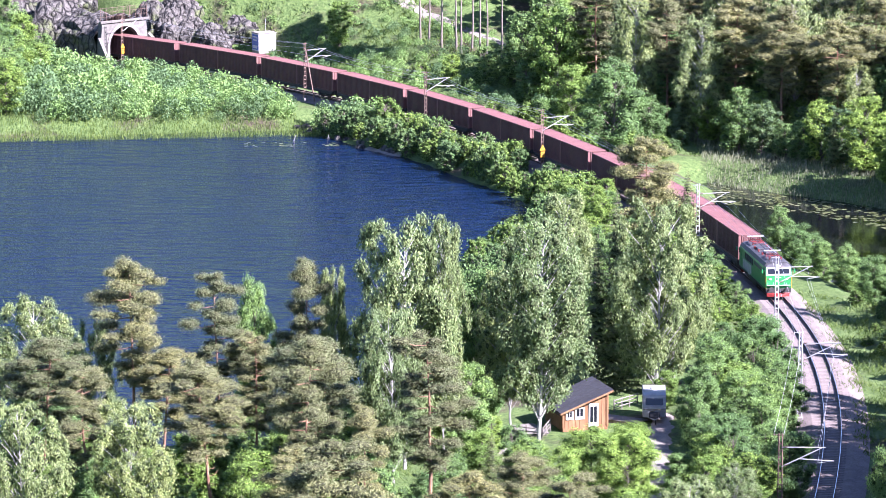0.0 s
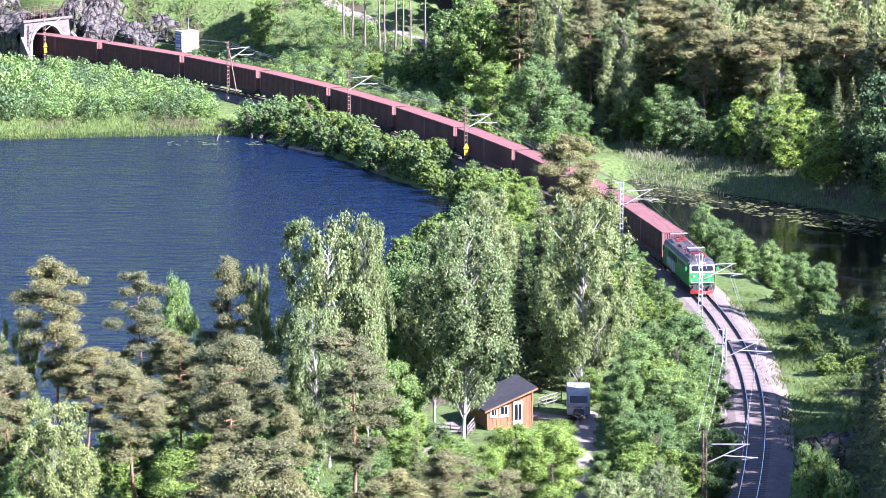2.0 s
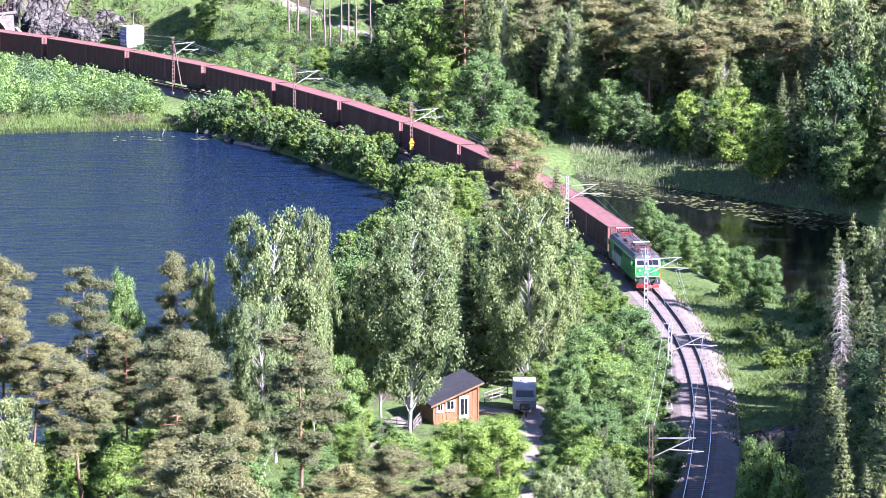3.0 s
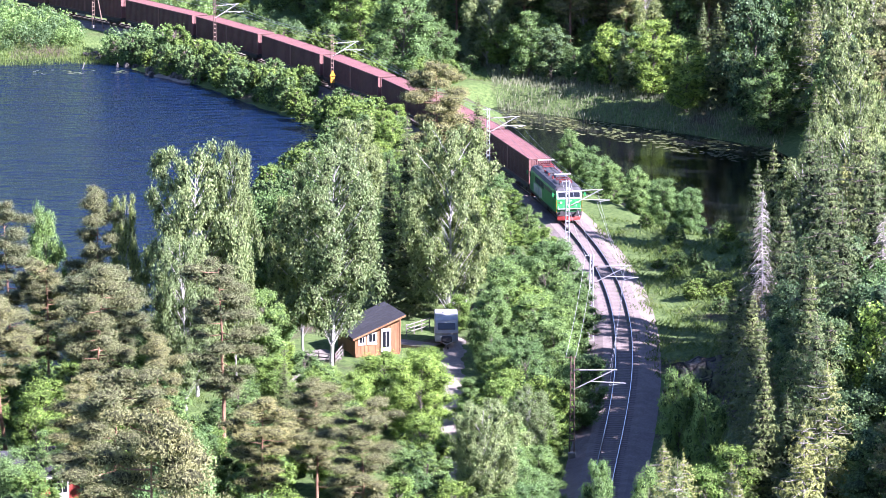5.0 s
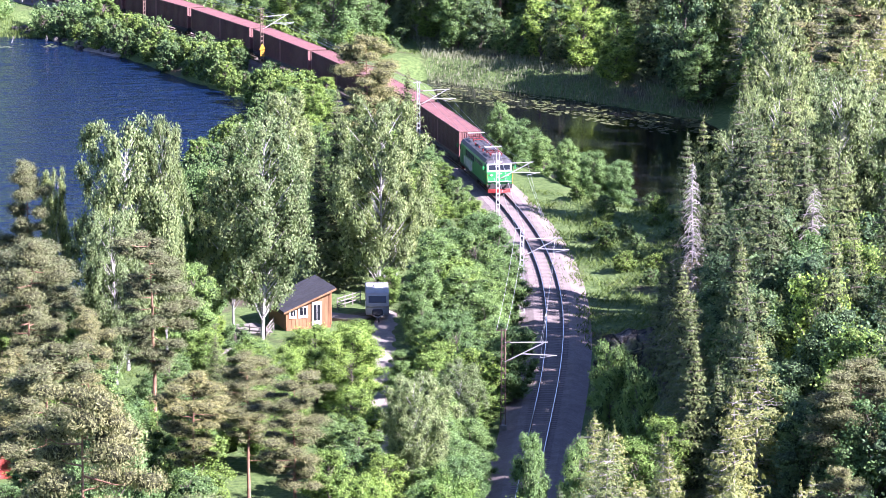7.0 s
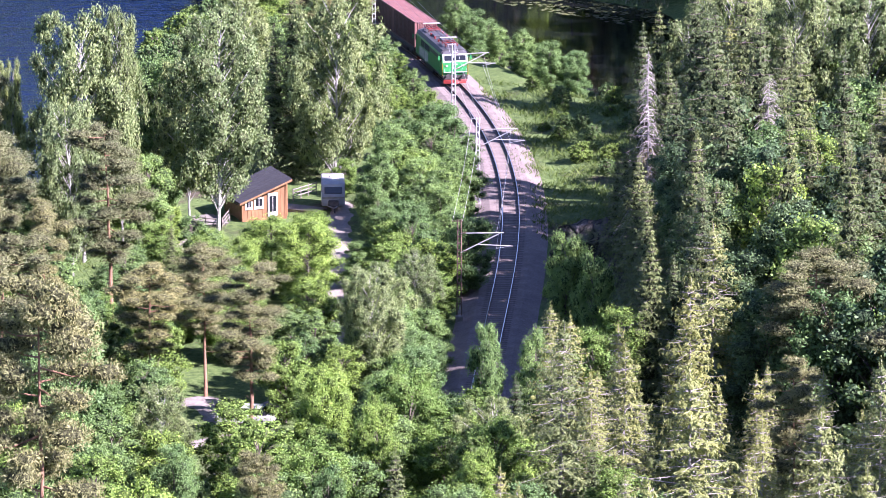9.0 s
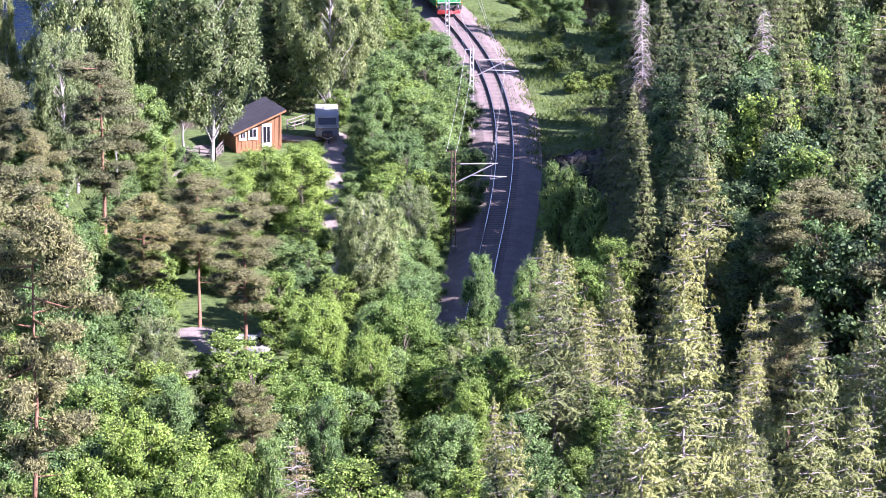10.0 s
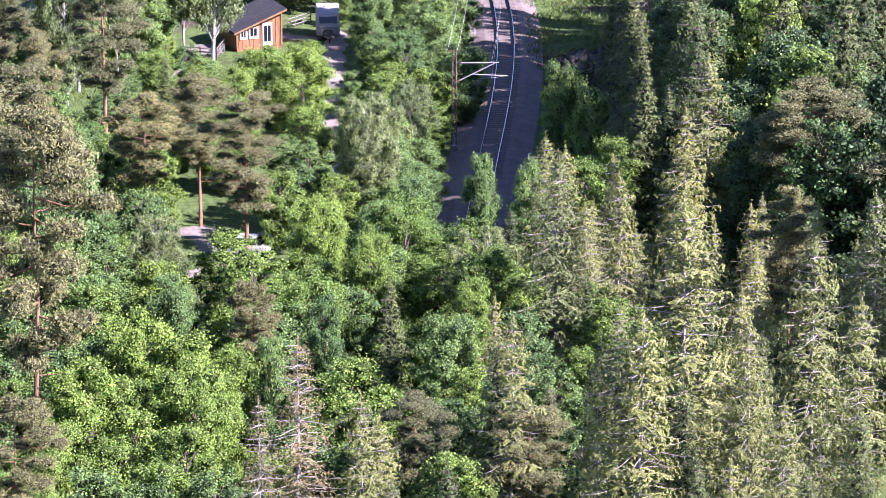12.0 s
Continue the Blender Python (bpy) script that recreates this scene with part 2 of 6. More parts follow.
PALE_BARK = plain("lichen_grey_bark", (0.17, 0.155, 0.14), (0.34, 0.315, 0.29), 7, 0.9, 0, 0.02, (1, 1, 0.35))
TALL_BARK = plain("grey_brown_pine_bark", (0.10, 0.085, 0.072), (0.20, 0.17, 0.145), 6, 0.9, 0, 0.02, (1, 1, 0.35))
BIRCH_BARK = birch_bark()
GROUND = ground_material()
ROCK = rock_material()
LAKE_WATER = water_material("lake_water", (0.0025, 0.009, 0.028), 1.2, 0.75, 0.14, (0.095, 0.18, 0.37))
POND_WATER = water_material("pond_water", (0.004, 0.005, 0.006), 0.02, 0.9, 0.04, (0.20, 0.21, 0.25))
BALLAST = plain("crushed_stone_ballast", (0.09, 0.074, 0.068), (0.215, 0.178, 0.165), 7.0, 0.95, 0, 0.05, detail=9)
GRAVEL = plain("light_gravel", (0.13, 0.112, 0.098), (0.26, 0.23, 0.205), 5.0, 0.95, 0, 0.03, detail=8)
SLEEPER = plain("grimy_sleeper", (0.075, 0.062, 0.056), (0.15, 0.125, 0.115), 6.0, 0.95)
RAIL_STEEL = plain("rusty_rail_side", (0.045, 0.028, 0.022), (0.10, 0.065, 0.05), 9.0, 0.75)
RAIL_TOP = plain("polished_rail_head", (0.40, 0.40, 0.42), (0.55, 0.55, 0.57), 3.0, 0.28, 1.0)
CONCRETE = plain("concrete", (0.14, 0.13, 0.118), (0.235, 0.22, 0.20), 2.5, 0.9, 0, 0.01)
PORTAL = plain("stained_portal_concrete", (0.085, 0.078, 0.07), (0.15, 0.14, 0.125), 2.0, 0.9, 0, 0.01)
CARAVAN_WHITE = plain("caravan_white", (0.27, 0.275, 0.28), (0.34, 0.345, 0.35), 2.0, 0.45)
GALVANISED = plain("galvanised_steel", (0.30, 0.305, 0.31), (0.44, 0.445, 0.45), 5.0, 0.55, 0.3)
RUSTY_MAST = plain("rusty_mast_steel", (0.10, 0.062, 0.048), (0.19, 0.13, 0.105), 6.0, 0.8, 0.1)
# containers: lighter red on roof, ends and posts, darker maroon on the side walls
BOX_RED = plain("lighter_red_container_paint", (0.112, 0.050, 0.047), (0.158, 0.074, 0.068), 1.6, 0.6)
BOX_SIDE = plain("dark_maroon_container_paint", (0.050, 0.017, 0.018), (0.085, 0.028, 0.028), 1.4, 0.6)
FLOOR_BLACK = plain("black_underframe", (0.018, 0.017, 0.018), (0.045, 0.042, 0.042), 5.0, 0.7)
LOCO_GREEN = plain("loco_green_paint", (0.012, 0.150, 0.046), (0.020, 0.215, 0.068), 1.2, 0.35)
LOCO_ROOF = plain("grey_loco_roof", (0.03, 0.03, 0.035), (0.062, 0.062, 0.07), 2.5, 0.6)
WHITE = plain("white_paint", (0.36, 0.36, 0.355), (0.50, 0.50, 0.49), 2.5, 0.5)
RED = plain("red_paint", (0.15, 0.018, 0.016), (0.23, 0.03, 0.026), 3.0, 0.45)
YELLOW = plain("yellow_paint", (0.42, 0.20, 0.012), (0.52, 0.28, 0.02), 4.0, 0.5)
BLUE = plain("blue_signboard", (0.05, 0.09, 0.28), (0.09, 0.14, 0.38), 4.0, 0.5)
SLATE = plain("dark_roof_felt", (0.018, 0.018, 0.022), (0.037, 0.039, 0.046), 4.0, 0.85, 0, 0.005)
TIMBER = plain("orange_brown_timber", (0.140, 0.066, 0.028), (0.240, 0.122, 0.056), 3.0, 0.7, 0, 0.004, (1, 1, 0.2))
GREY_TIMBER = plain("weathered_grey_timber", (0.105, 0.095, 0.082), (0.185, 0.168, 0.15), 4.0, 0.85, 0, 0.004)
GLASS_DARK, _n, _l, _b = material("dark_window_glass")
_b.inputs["Base Color"].default_value, _b.inputs["Roughness"].default_value = (0.012, 0.014, 0.017, 1), 0.06

# ---- building tools ----
def mesh_of(name, verts, faces, mats, index=None, shade=False):
    me = bpy.data.meshes.new(name)
    me.from_pydata([tuple(map(float, v)) for v in verts] if not isinstance(verts, list) else verts, [], faces if isinstance(faces, list) else faces.tolist())
    for m in mats if isinstance(mats, (list, tuple)) else [mats]:
        me.materials.append(m)
    if index is not None:
        me.polygons.foreach_set("material_index", np.asarray(index, np.int32))
    if shade:
        me.polygons.foreach_set("use_smooth", [True] * len(me.polygons))
    me.update()
    return me


def child(name, me, parent, label=""):
    ob = new(name, me)
    ob.parent = parent
    return tagged(ob, label) if label else ob


def part(name, bm, mat, parent, label=""):
    """Links a bmesh as one mesh object under a thing or a part."""
    me = bpy.data.meshes.new(name)
    bm.to_mesh(me)
    bm.free()
    me.materials.append(mat)
    return child(name, me, parent, label)


def thing(name, label, category, m=None, group="", kind=""):
    """An empty at a thing's base, which carries its parts."""
    ob = tagged(new(name), label, category, group, kind)
    ob.matrix_world = m if m is not None else Matrix()
    return ob


def block(size, at=(0, 0, 0), bevel=0.0, turn=None):
    """A box by its size and its centre, with broken edges."""
    bm = bmesh.new()
    bmesh.ops.create_cube(bm, size=1)
    bmesh.ops.scale(bm, vec=size, verts=bm.verts)
    if bevel:
        bmesh.ops.bevel(bm, geom=bm.edges[:], offset=bevel, segments=1, affect="EDGES")
    if turn is not None:
        bmesh.ops.transform(bm, matrix=turn, verts=bm.verts)
    bmesh.ops.translate(bm, vec=at, verts=bm.verts)
    return bm


def rod(a, b, r=0.03, sides=6, r2=None):
    """A bar from a to b."""
    a, b = Vector(a), Vector(b)
    bm = bmesh.new()
    bmesh.ops.create_cone(bm, cap_ends=True, segments=sides, radius1=r, radius2=r if r2 is None else r2, depth=(b - a).length)
    bmesh.ops.transform(bm, matrix=Matrix.Translation((a + b) / 2) @ (b - a).to_track_quat("Z", "Y").to_matrix().to_4x4(), verts=bm.verts)
    return bm


def merge(*bms):
    """Several bmeshes as one."""
    out = bmesh.new()
    for b in bms:
        me = bpy.data.meshes.new("scrap")
        b.to_mesh(me)
        b.free()
        out.from_mesh(me)
        bpy.data.meshes.remove(me)
    return out


def prism(profile, x0, x1):
    """A profile in the y-z plane, drawn along x."""
    bm = bmesh.new()
    a = [bm.verts.new((x0, y, z)) for y, z in profile]
    b = [bm.verts.new((x1, y, z)) for y, z in profile]
    n = len(profile)
    for i in range(n):
        bm.faces.new((a[i], a[(i + 1) % n], b[(i + 1) % n], b[i]))
    bm.faces.new(a[::-1])
    bm.faces.new(b)
    bmesh.ops.recalc_face_normals(bm, faces=bm.faces)
    return bm


def limbs(paths, sides=5):
    """Tapered tubes along paths of (point, radius): vertices and faces."""
    verts, faces = [], []
    for path in paths:
        base = len(verts)
        for k, (p, r) in enumerate(path):
            p = np.asarray(p, float)
            q = np.asarray(path[min(k + 1, len(path) - 1)][0], float) - np.asarray(path[max(k - 1, 0)][0], float)
            q = q / (np.linalg.norm(q) + 1e-9)
            u = np.cross(q, (0.3, 0.9, 0.1) if abs(q[2]) > 0.8 else (0, 0, 1))
            u /= np.linalg.norm(u) + 1e-9
            w = np.cross(q, u)
            for i in range(sides):
                a = 2 * math.pi * i / sides
                verts.append(tuple(p + r * (math.cos(a) * u + math.sin(a) * w)))
        for k in range(len(path) - 1):
            for i in range(sides):
                j = (i + 1) % sides
                faces.append((base + k * sides + i, base + k * sides + j, base + (k + 1) * sides + j, base + (k + 1) * sides + i))
    return verts, faces


def cards(rng, centres, length, width, axis=None, spread=1.0, face=None, loose=0.55):
    """Leaves: one lozenge each round its centre, its long axis near the given axis, its flat side turned to face."""
    n = len(centres)
    d = rng.normal(size=(n, 3))
    d /= np.linalg.norm(d, axis=1)[:, None]
    if axis is not None:
        d = axis + spread * d
        d /= np.linalg.norm(d, axis=1)[:, None] + 1e-9
    if face is None:
        e = np.cross(d, rng.normal(size=(n, 3)))
    else:
        f = face / (np.linalg.norm(face, axis=1)[:, None] + 1e-9) + loose * rng.normal(size=(n, 3))
        e = np.cross(d, f)
    e /= np.linalg.norm(e, axis=1)[:, None] + 1e-9
    s = rng.uniform(0.65, 1.35, (n, 1))
    a, b = d * length * 0.5 * s, e * width * 0.5 * s
    shift = rng.uniform(-0.3, 0.3, (n, 1)) * a
    verts = np.stack([centres - a, centres + b + shift, centres + a, centres - b + shift], 1).reshape(-1, 3)
    faces = np.arange(4 * n).reshape(-1, 4)
    return verts, faces


def cloud(rng, centre, radii, n, hollow=0.35):
    """Points in an ellipsoid, denser towards its skin."""
    d = rng.normal(size=(n, 3))
    d /= np.linalg.norm(d, axis=1)[:, None]
    r = (hollow + (1 - hollow) * rng.random((n, 1)) ** 0.7) * (1 + 0.12 * rng.normal(size=(n, 1)))
    return np.asarray(centre) + d * r * np.asarray(radii), d


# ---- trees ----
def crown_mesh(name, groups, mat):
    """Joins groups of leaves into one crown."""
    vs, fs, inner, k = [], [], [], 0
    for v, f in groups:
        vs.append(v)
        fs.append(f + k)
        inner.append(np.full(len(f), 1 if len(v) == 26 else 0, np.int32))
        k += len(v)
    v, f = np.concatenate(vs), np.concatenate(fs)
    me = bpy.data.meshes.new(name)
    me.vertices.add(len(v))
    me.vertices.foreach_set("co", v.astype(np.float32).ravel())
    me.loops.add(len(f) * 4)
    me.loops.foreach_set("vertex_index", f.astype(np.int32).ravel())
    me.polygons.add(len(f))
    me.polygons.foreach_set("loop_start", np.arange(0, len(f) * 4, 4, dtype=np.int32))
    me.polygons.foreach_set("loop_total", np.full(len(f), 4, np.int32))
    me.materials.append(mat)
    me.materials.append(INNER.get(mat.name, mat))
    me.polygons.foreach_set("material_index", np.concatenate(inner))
    me.update()
    me.validate()
    return me


def assemble(name, label, category, stem, stem_mat, groups, leaf_mat, group=""):
    t = thing(name, label, category, group=group)
    v, f = limbs(stem)
    child("trunk", mesh_of("trunk", v, f, stem_mat, shade=True), t)
    if groups:
        child("crown", crown_mesh("crown", groups, leaf_mat), t)
    return t


def core(rng, centre, radii, k=0.66):
    """Filler that blocks light inside a clump: a small knobbly ellipsoid of 24 faces."""
    g = (-1.0, 0.0, 1.0)
    index, verts, faces = {}, [], []

    def at(p):
        if p not in index:
            index[p] = len(verts)
            verts.append(p)
        return index[p]
    for ax in range(3):
        for sgn in (-1.0, 1.0):
            for i in (0, 1):
                for j in (0, 1):
                    quad = []
                    for a, b in ((i, j), (i + 1, j), (i + 1, j + 1), (i, j + 1)):
                        p = [0.0, 0.0, 0.0]
                        p[ax], p[(ax + 1) % 3], p[(ax + 2) % 3] = sgn, g[a], g[b]
                        quad.append(at(tuple(p)))
                    faces.append(quad if sgn > 0 else quad[::-1])
    v = np.array(verts)
    v /= np.linalg.norm(v, axis=1)[:, None]
    v *= rng.uniform(0.7, 1.2, (len(v), 1))
    return np.asarray(centre) + v * np.asarray(radii) * k, np.array(faces)


def crooked(rng, h, lean, steps, r0, r1, start=0.0):
    """A trunk's line."""
    x = y = 0.0
    path = []
    for i in range(steps + 1):
        u = i / steps
        path.append(((x + lean[0] * u * h, y + lean[1] * u * h, start + u * (h - start)), r0 + (r1 - r0) * u ** 0.8))
        x += rng.normal(0, 0.009) * h / steps * 3
        y += rng.normal(0, 0.009) * h / steps * 3
    return path


def on_path(path, z):
    for (p, r), (q, s) in zip(path, path[1:]):
        if p[2] <= z <= q[2]:
            u = (z - p[2]) / (q[2] - p[2] + 1e-9)
            return np.array(p) * (1 - u) + np.array(q) * u
    return np.array(path[-1][0])


def pine(seed, h=18.0, low=0.42, wide=3.1, leaves=34000, size=0.195, solid=0.68, bark=None):
    rng = np.random.default_rng(seed)
    trunk = crooked(rng, h * 0.97, rng.normal(0, 0.02, 2), 9, 0.22, 0.04)
    stem, clumps = [trunk], []
    n = 34
    for i in range(n):
        u = low + (0.985 - low) * (i + rng.uniform(-0.3, 0.3)) / n
        z = u * h
        swell = math.sin(math.pi * min(max((u - low) / (1.10 - low), 0.10), 1.0) ** 0.9)
        reach = wide * (0.22 + 0.78 * swell) * rng.uniform(0.35, 1.15)
        a = i * 2.4 + rng.normal(0, 0.5)
        p = on_path(trunk, z)
        q = p + np.array([math.cos(a) * reach, math.sin(a) * reach, reach * rng.uniform(-0.05, 0.3)])
        mid = (p + q) / 2 + np.array([0, 0, -0.08 * reach])
        stem.append([(p, 0.055), (mid, 0.032), (q, 0.012)])
        big = rng.uniform(0.75, 1.2) * (0.6 + 0.5 * swell)
        clumps.append((q, (1.05 * big, 1.05 * big, 0.50 * big)))
        if reach > 1.0:
            side = np.array([-math.sin(a), math.cos(a), 0]) * rng.uniform(-0.8, 0.8)
            clumps.append((mid * 0.6 + q * 0.4 + side + (0, 0, 0.15), (0.85 * big, 0.85 * big, 0.42 * big)))
    for i in range(7):
        z = h * rng.uniform(low * 0.55, low + 0.10)
        a, reach = rng.uniform(0, 6.28), rng.uniform(0.6, 1.9)
        p = on_path(trunk, z)
        out = np.array([math.cos(a), math.sin(a), 0])
        stem.append([(p, 0.04), (p + out * reach * 0.6 + (0, 0, rng.uniform(-0.2, 0.1)), 0.025), (p + out * reach + (0, 0, rng.uniform(-0.3, 0.4)), 0.008)])
    for k in range(4):
        clumps.append((np.array(trunk[-1][0]) + rng.normal(0, 0.45, 3) * (1, 1, 0.5) - (0, 0, 0.35 * k), (0.8, 0.8, 0.5)))
    weight = np.array([r[0] ** 2 for c, r in clumps])
    share = (leaves * weight / weight.sum()).astype(int) + 3
    groups = []
    for (c, r), each in zip(clumps, share):
        pts, d = cloud(rng, c, r, each, 0.72)
        pts += rng.normal(0, 0.06, pts.shape)
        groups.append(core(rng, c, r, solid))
        groups.append(cards(rng, pts, size, size * 0.28, None, 1.0, d + np.array([0, 0, 0.3]), 0.45))
    return assemble("pine_tree", "tall Scots pine with reddish trunk and olive needles", "tree", stem, bark or PINE_BARK, groups, PINE_LEAF)


def birch(seed, h=20.0, wide=4.3, leaves=34000, size=0.17, low=0.14, lobes=2):
    """A birch: steep limbs that arch over, with curtains of leaves hanging from them, in one or two rounded heads."""
    rng = np.random.default_rng(seed)
    trunk = crooked(rng, h * 0.95, rng.normal(0, 0.02, 2), 10, 0.19, 0.02)
    stem, clumps = [trunk], []
    n = 84
    for i in range(n):
        u = low + (0.985 - low) * (i + rng.uniform(-0.4, 0.4)) / n
        v = max(u - low, 0.0) / (1 - low)
        swell = max(math.sin(math.pi * (0.10 + 0.77 * v ** 0.9)), 0.12) ** 0.75
        reach = wide * swell * rng.uniform(0.30, 1.0) ** 0.7
        a = i * 2.4 + rng.normal(0, 0.6)
        reach *= 1 + 0.22 * math.cos(lobes * a + seed)
        p = on_path(trunk, max(u - 0.05 - 0.045 * reach, 0.04) * h)
        q = np.array([p[0] + math.cos(a) * reach, p[1] + math.sin(a) * reach, u * h + rng.normal(0, 0.3)])
        mid = p * 0.5 + q * 0.5 + np.array([0, 0, 0.10 * reach])
        stem.append([(p, 0.05), (mid, 0.03), (q, 0.008)])
        big = rng.uniform(0.75, 1.25) * (0.55 + 0.5 * swell)
        clumps.append((q - (0, 0, 0.35), (0.82 * big, 0.82 * big, 0.9 * big)))
        if reach > 0.5 * wide:
            clumps.append((q + rng.normal(0, 0.3, 3) - (0, 0, 1.25 * big), (0.55 * big, 0.55 * big, 1.05 * big)))
        if i % 2:
            clumps.append((mid + rng.normal(0, 0.35, 3), (0.7 * big, 0.7 * big, 0.8 * big)))
    weight = np.array([r[0] * r[2] for c, r in clumps])
    share = (leaves * weight / weight.sum()).astype(int) + 3
    groups = []
    for (c, r), each in zip(clumps, share):
        pts, d = cloud(rng, c, r, each, 0.5)
        pts += rng.normal(0, 0.12, pts.shape)
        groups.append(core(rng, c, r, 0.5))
        axis_at = on_path(trunk, max(c[2] - 1.0, 0.0))
        groups.append(cards(rng, pts, size * 1.3, size * 0.7, np.array([0, 0, -1.0]), 0.7, d + 0.6 * (c - axis_at) / (np.linalg.norm(c - axis_at) + 0.3), 0.45))
    return assemble("birch_tree", "tall birch with white trunk and drooping light green leaves", "tree", stem, BIRCH_BARK, groups, BIRCH_LEAF)


def spruce(seed, h=18.0, wide=3.5, leaves=30000, size=0.17, low=0.05, leaf=None, thin=0.0, droop=0.5, bark=None, taper=0.78):
    """A spruce: whorls of sagging boughs, each with rows of hanging branchlets; thin: the share of bare boughs."""
    rng = np.random.default_rng(seed)
    trunk = crooked(rng, h, rng.normal(0, 0.006, 2), 8, 0.20, 0.015)
    stem, groups = [trunk], []
    levels, ring = 32, 6
    reaches = [wide * (1 - (low + (0.985 - low) * (i / levels) ** 0.92)) ** taper + 0.14 for i in range(levels)]
    unit = leaves / (ring * sum(r ** 1.3 for r in reaches))
    for i in range(levels):
        u = low + (0.985 - low) * (i / levels) ** 0.92
        whorl = rng.uniform(0.82, 1.15)
        for k in range(ring):
            bare = rng.random() < thin * (1.25 - u)
            reach = reaches[i] * whorl * rng.uniform(0.5, 1.15)
            a = k * math.pi / 3 + i * 0.73 + rng.normal(0, 0.22)
            out = np.array([math.cos(a), math.sin(a), 0.0])
            side = np.array([-out[1], out[0], 0.0])
            p = on_path(trunk, u * h)
            sag = droop * reach * rng.uniform(0.5, 1.1) * (1 - 0.75 * u)
            rise = lambda t: 0.18 * reach * t - sag * t ** 1.5 + 0.14 * reach * t ** 5
            if i % 2 == 0 or bare:
                line = [(p + out * reach * t + np.array([0, 0, rise(t)]), 0.034 * (1 - t) + 0.007) for t in (0, 0.35, 0.7, 1.0)]
                stem.append(line)
                if bare:
                    for t in (0.35, 0.55, 0.75, 0.9):
                        c = p + out * reach * t + np.array([0, 0, rise(t)])
                        stem.append([(c, 0.012), (c + (side * rng.choice((-1, 1)) * 0.25 + out * 0.12) * reach * (1.1 - t) + (0, 0, rng.uniform(-0.25, 0.05)), 0.005)])
            if bare:
                continue
            each = max(8, int(unit * reaches[i] ** 1.3))
            rows = max(4, int(5 + 3.2 * reach))
            at = np.sort(rng.random(rows) ** 0.7)
            hand = rng.choice((-1.0, 1.0), rows)
            span = 0.34 * reach * np.sin(math.pi * np.clip(0.2 + 0.75 * at, 0, 1)) * rng.uniform(0.5, 1.1, rows) + 0.10
            fall = (0.22 + 0.10 * reach) * rng.uniform(0.4, 1.2, rows)
            j = rng.integers(0, rows, each)
            s = rng.random(each) ** 0.8
            t = at[j]
            base = p + (t * reach)[:, None] * out + np.stack([0 * t, 0 * t, rise(t)], 1)
            pts = base + (hand[j] * span[j] * s)[:, None] * side + (0.30 * span[j] * s)[:, None] * out
            pts[:, 2] -= fall[j] * s ** 1.4
            pts += rng.normal(0, 0.035, pts.shape)
            lean = side * (hand[j] * span[j])[:, None] + out * (0.3 * span[j])[:, None] - np.stack([0 * s, 0 * s, fall[j] * 1.4 * s], 1)
            lean /= np.linalg.norm(lean, axis=1)[:, None] + 1e-9
            groups.append(cards(rng, pts, size, size * 0.34, lean, 0.45, np.tile(out * 0.6 + np.array([0, 0, 0.7]), (each, 1)), 0.4))
        if i % 3 == 0:
            r = 0.36 * reaches[i]
            if r > 0.25 and thin < 0.2:
                groups.append(core(rng, on_path(trunk, u * h) - np.array([0, 0, 0.1]), (r, r, h / levels * 1.2), 0.9))
    tip = np.array(trunk[-1][0]) - np.array([0, 0, 0.5]) + rng.normal(0, 0.10, (90, 3)) * np.array([1, 1, 4.0])
    groups.append(cards(rng, tip, size * 0.9, size * 0.3, np.array([0, 0, 1.0]), 0.6))
    return assemble("spruce_tree", "tall spruce with layered drooping needle branches", "tree", stem, bark or GREY_BARK, groups, leaf or SPRUCE_LEAF)


def dead_spruce(seed, h=17.0, wide=2.6):
    """A bleached dead spruce: bare, hooked and drooping boughs with twigs."""
    rng = np.random.default_rng(seed)
    trunk = crooked(rng, h, rng.normal(0, 0.008, 2), 9, 0.19, 0.02)
    t = thing("dead_spruce", "bleached grey dead spruce with bare drooping branches", "dead tree")
    v, f = limbs([trunk], 6)
    child("trunk", mesh_of("trunk", v, f, DEAD_WOOD, shade=True), t)
    twigs = []
    for i in range(300):
        u = 0.10 + 0.89 * i / 300
        reach = (wide * (1 - u) ** 0.7 + 0.15) * rng.uniform(0.45, 1.15)
        a = rng.uniform(0, 6.28)
        out = np.array([math.cos(a), math.sin(a), 0.0])
        p = on_path(trunk, u * h)
        sag = reach * rng.uniform(0.3, 1.15)
        line = [(p + out * reach * s + np.array([0, 0, 0.25 * reach * s - sag * s * s]), 0.028 * (1 - s) + 0.010) for s in (0, 0.35, 0.7, 1.0)]
        twigs.append(line)
        for s in np.linspace(0.3, 1.0, 6):
            c = p + out * reach * s + np.array([0, 0, 0.25 * reach * s - sag * s * s])
            d = rng.normal(0, 0.25, 3) + np.array([0, 0, -0.30])
            twigs.append([(c, 0.012), (c + d * reach * 0.45, 0.006)])
    v, f = limbs(twigs, 3)
    child("deadwood", mesh_of("deadwood", v, f, DEAD_WOOD), t)["kind"] = "stuff"
    pts = np.concatenate([cloud(rng, (0, 0, h * z), (wide * 0.7 * (1 - z), wide * 0.7 * (1 - z), 0.9), 90)[0] for z in np.linspace(0.12, 0.5, 7)])
    tagged(child("lichen", crown_mesh("lichen", [cards(rng, pts, 0.36, 0.12, np.array([0, 0, -1.0]), 0.5)], BROWN_LEAF), t), kind="stuff")
    return t


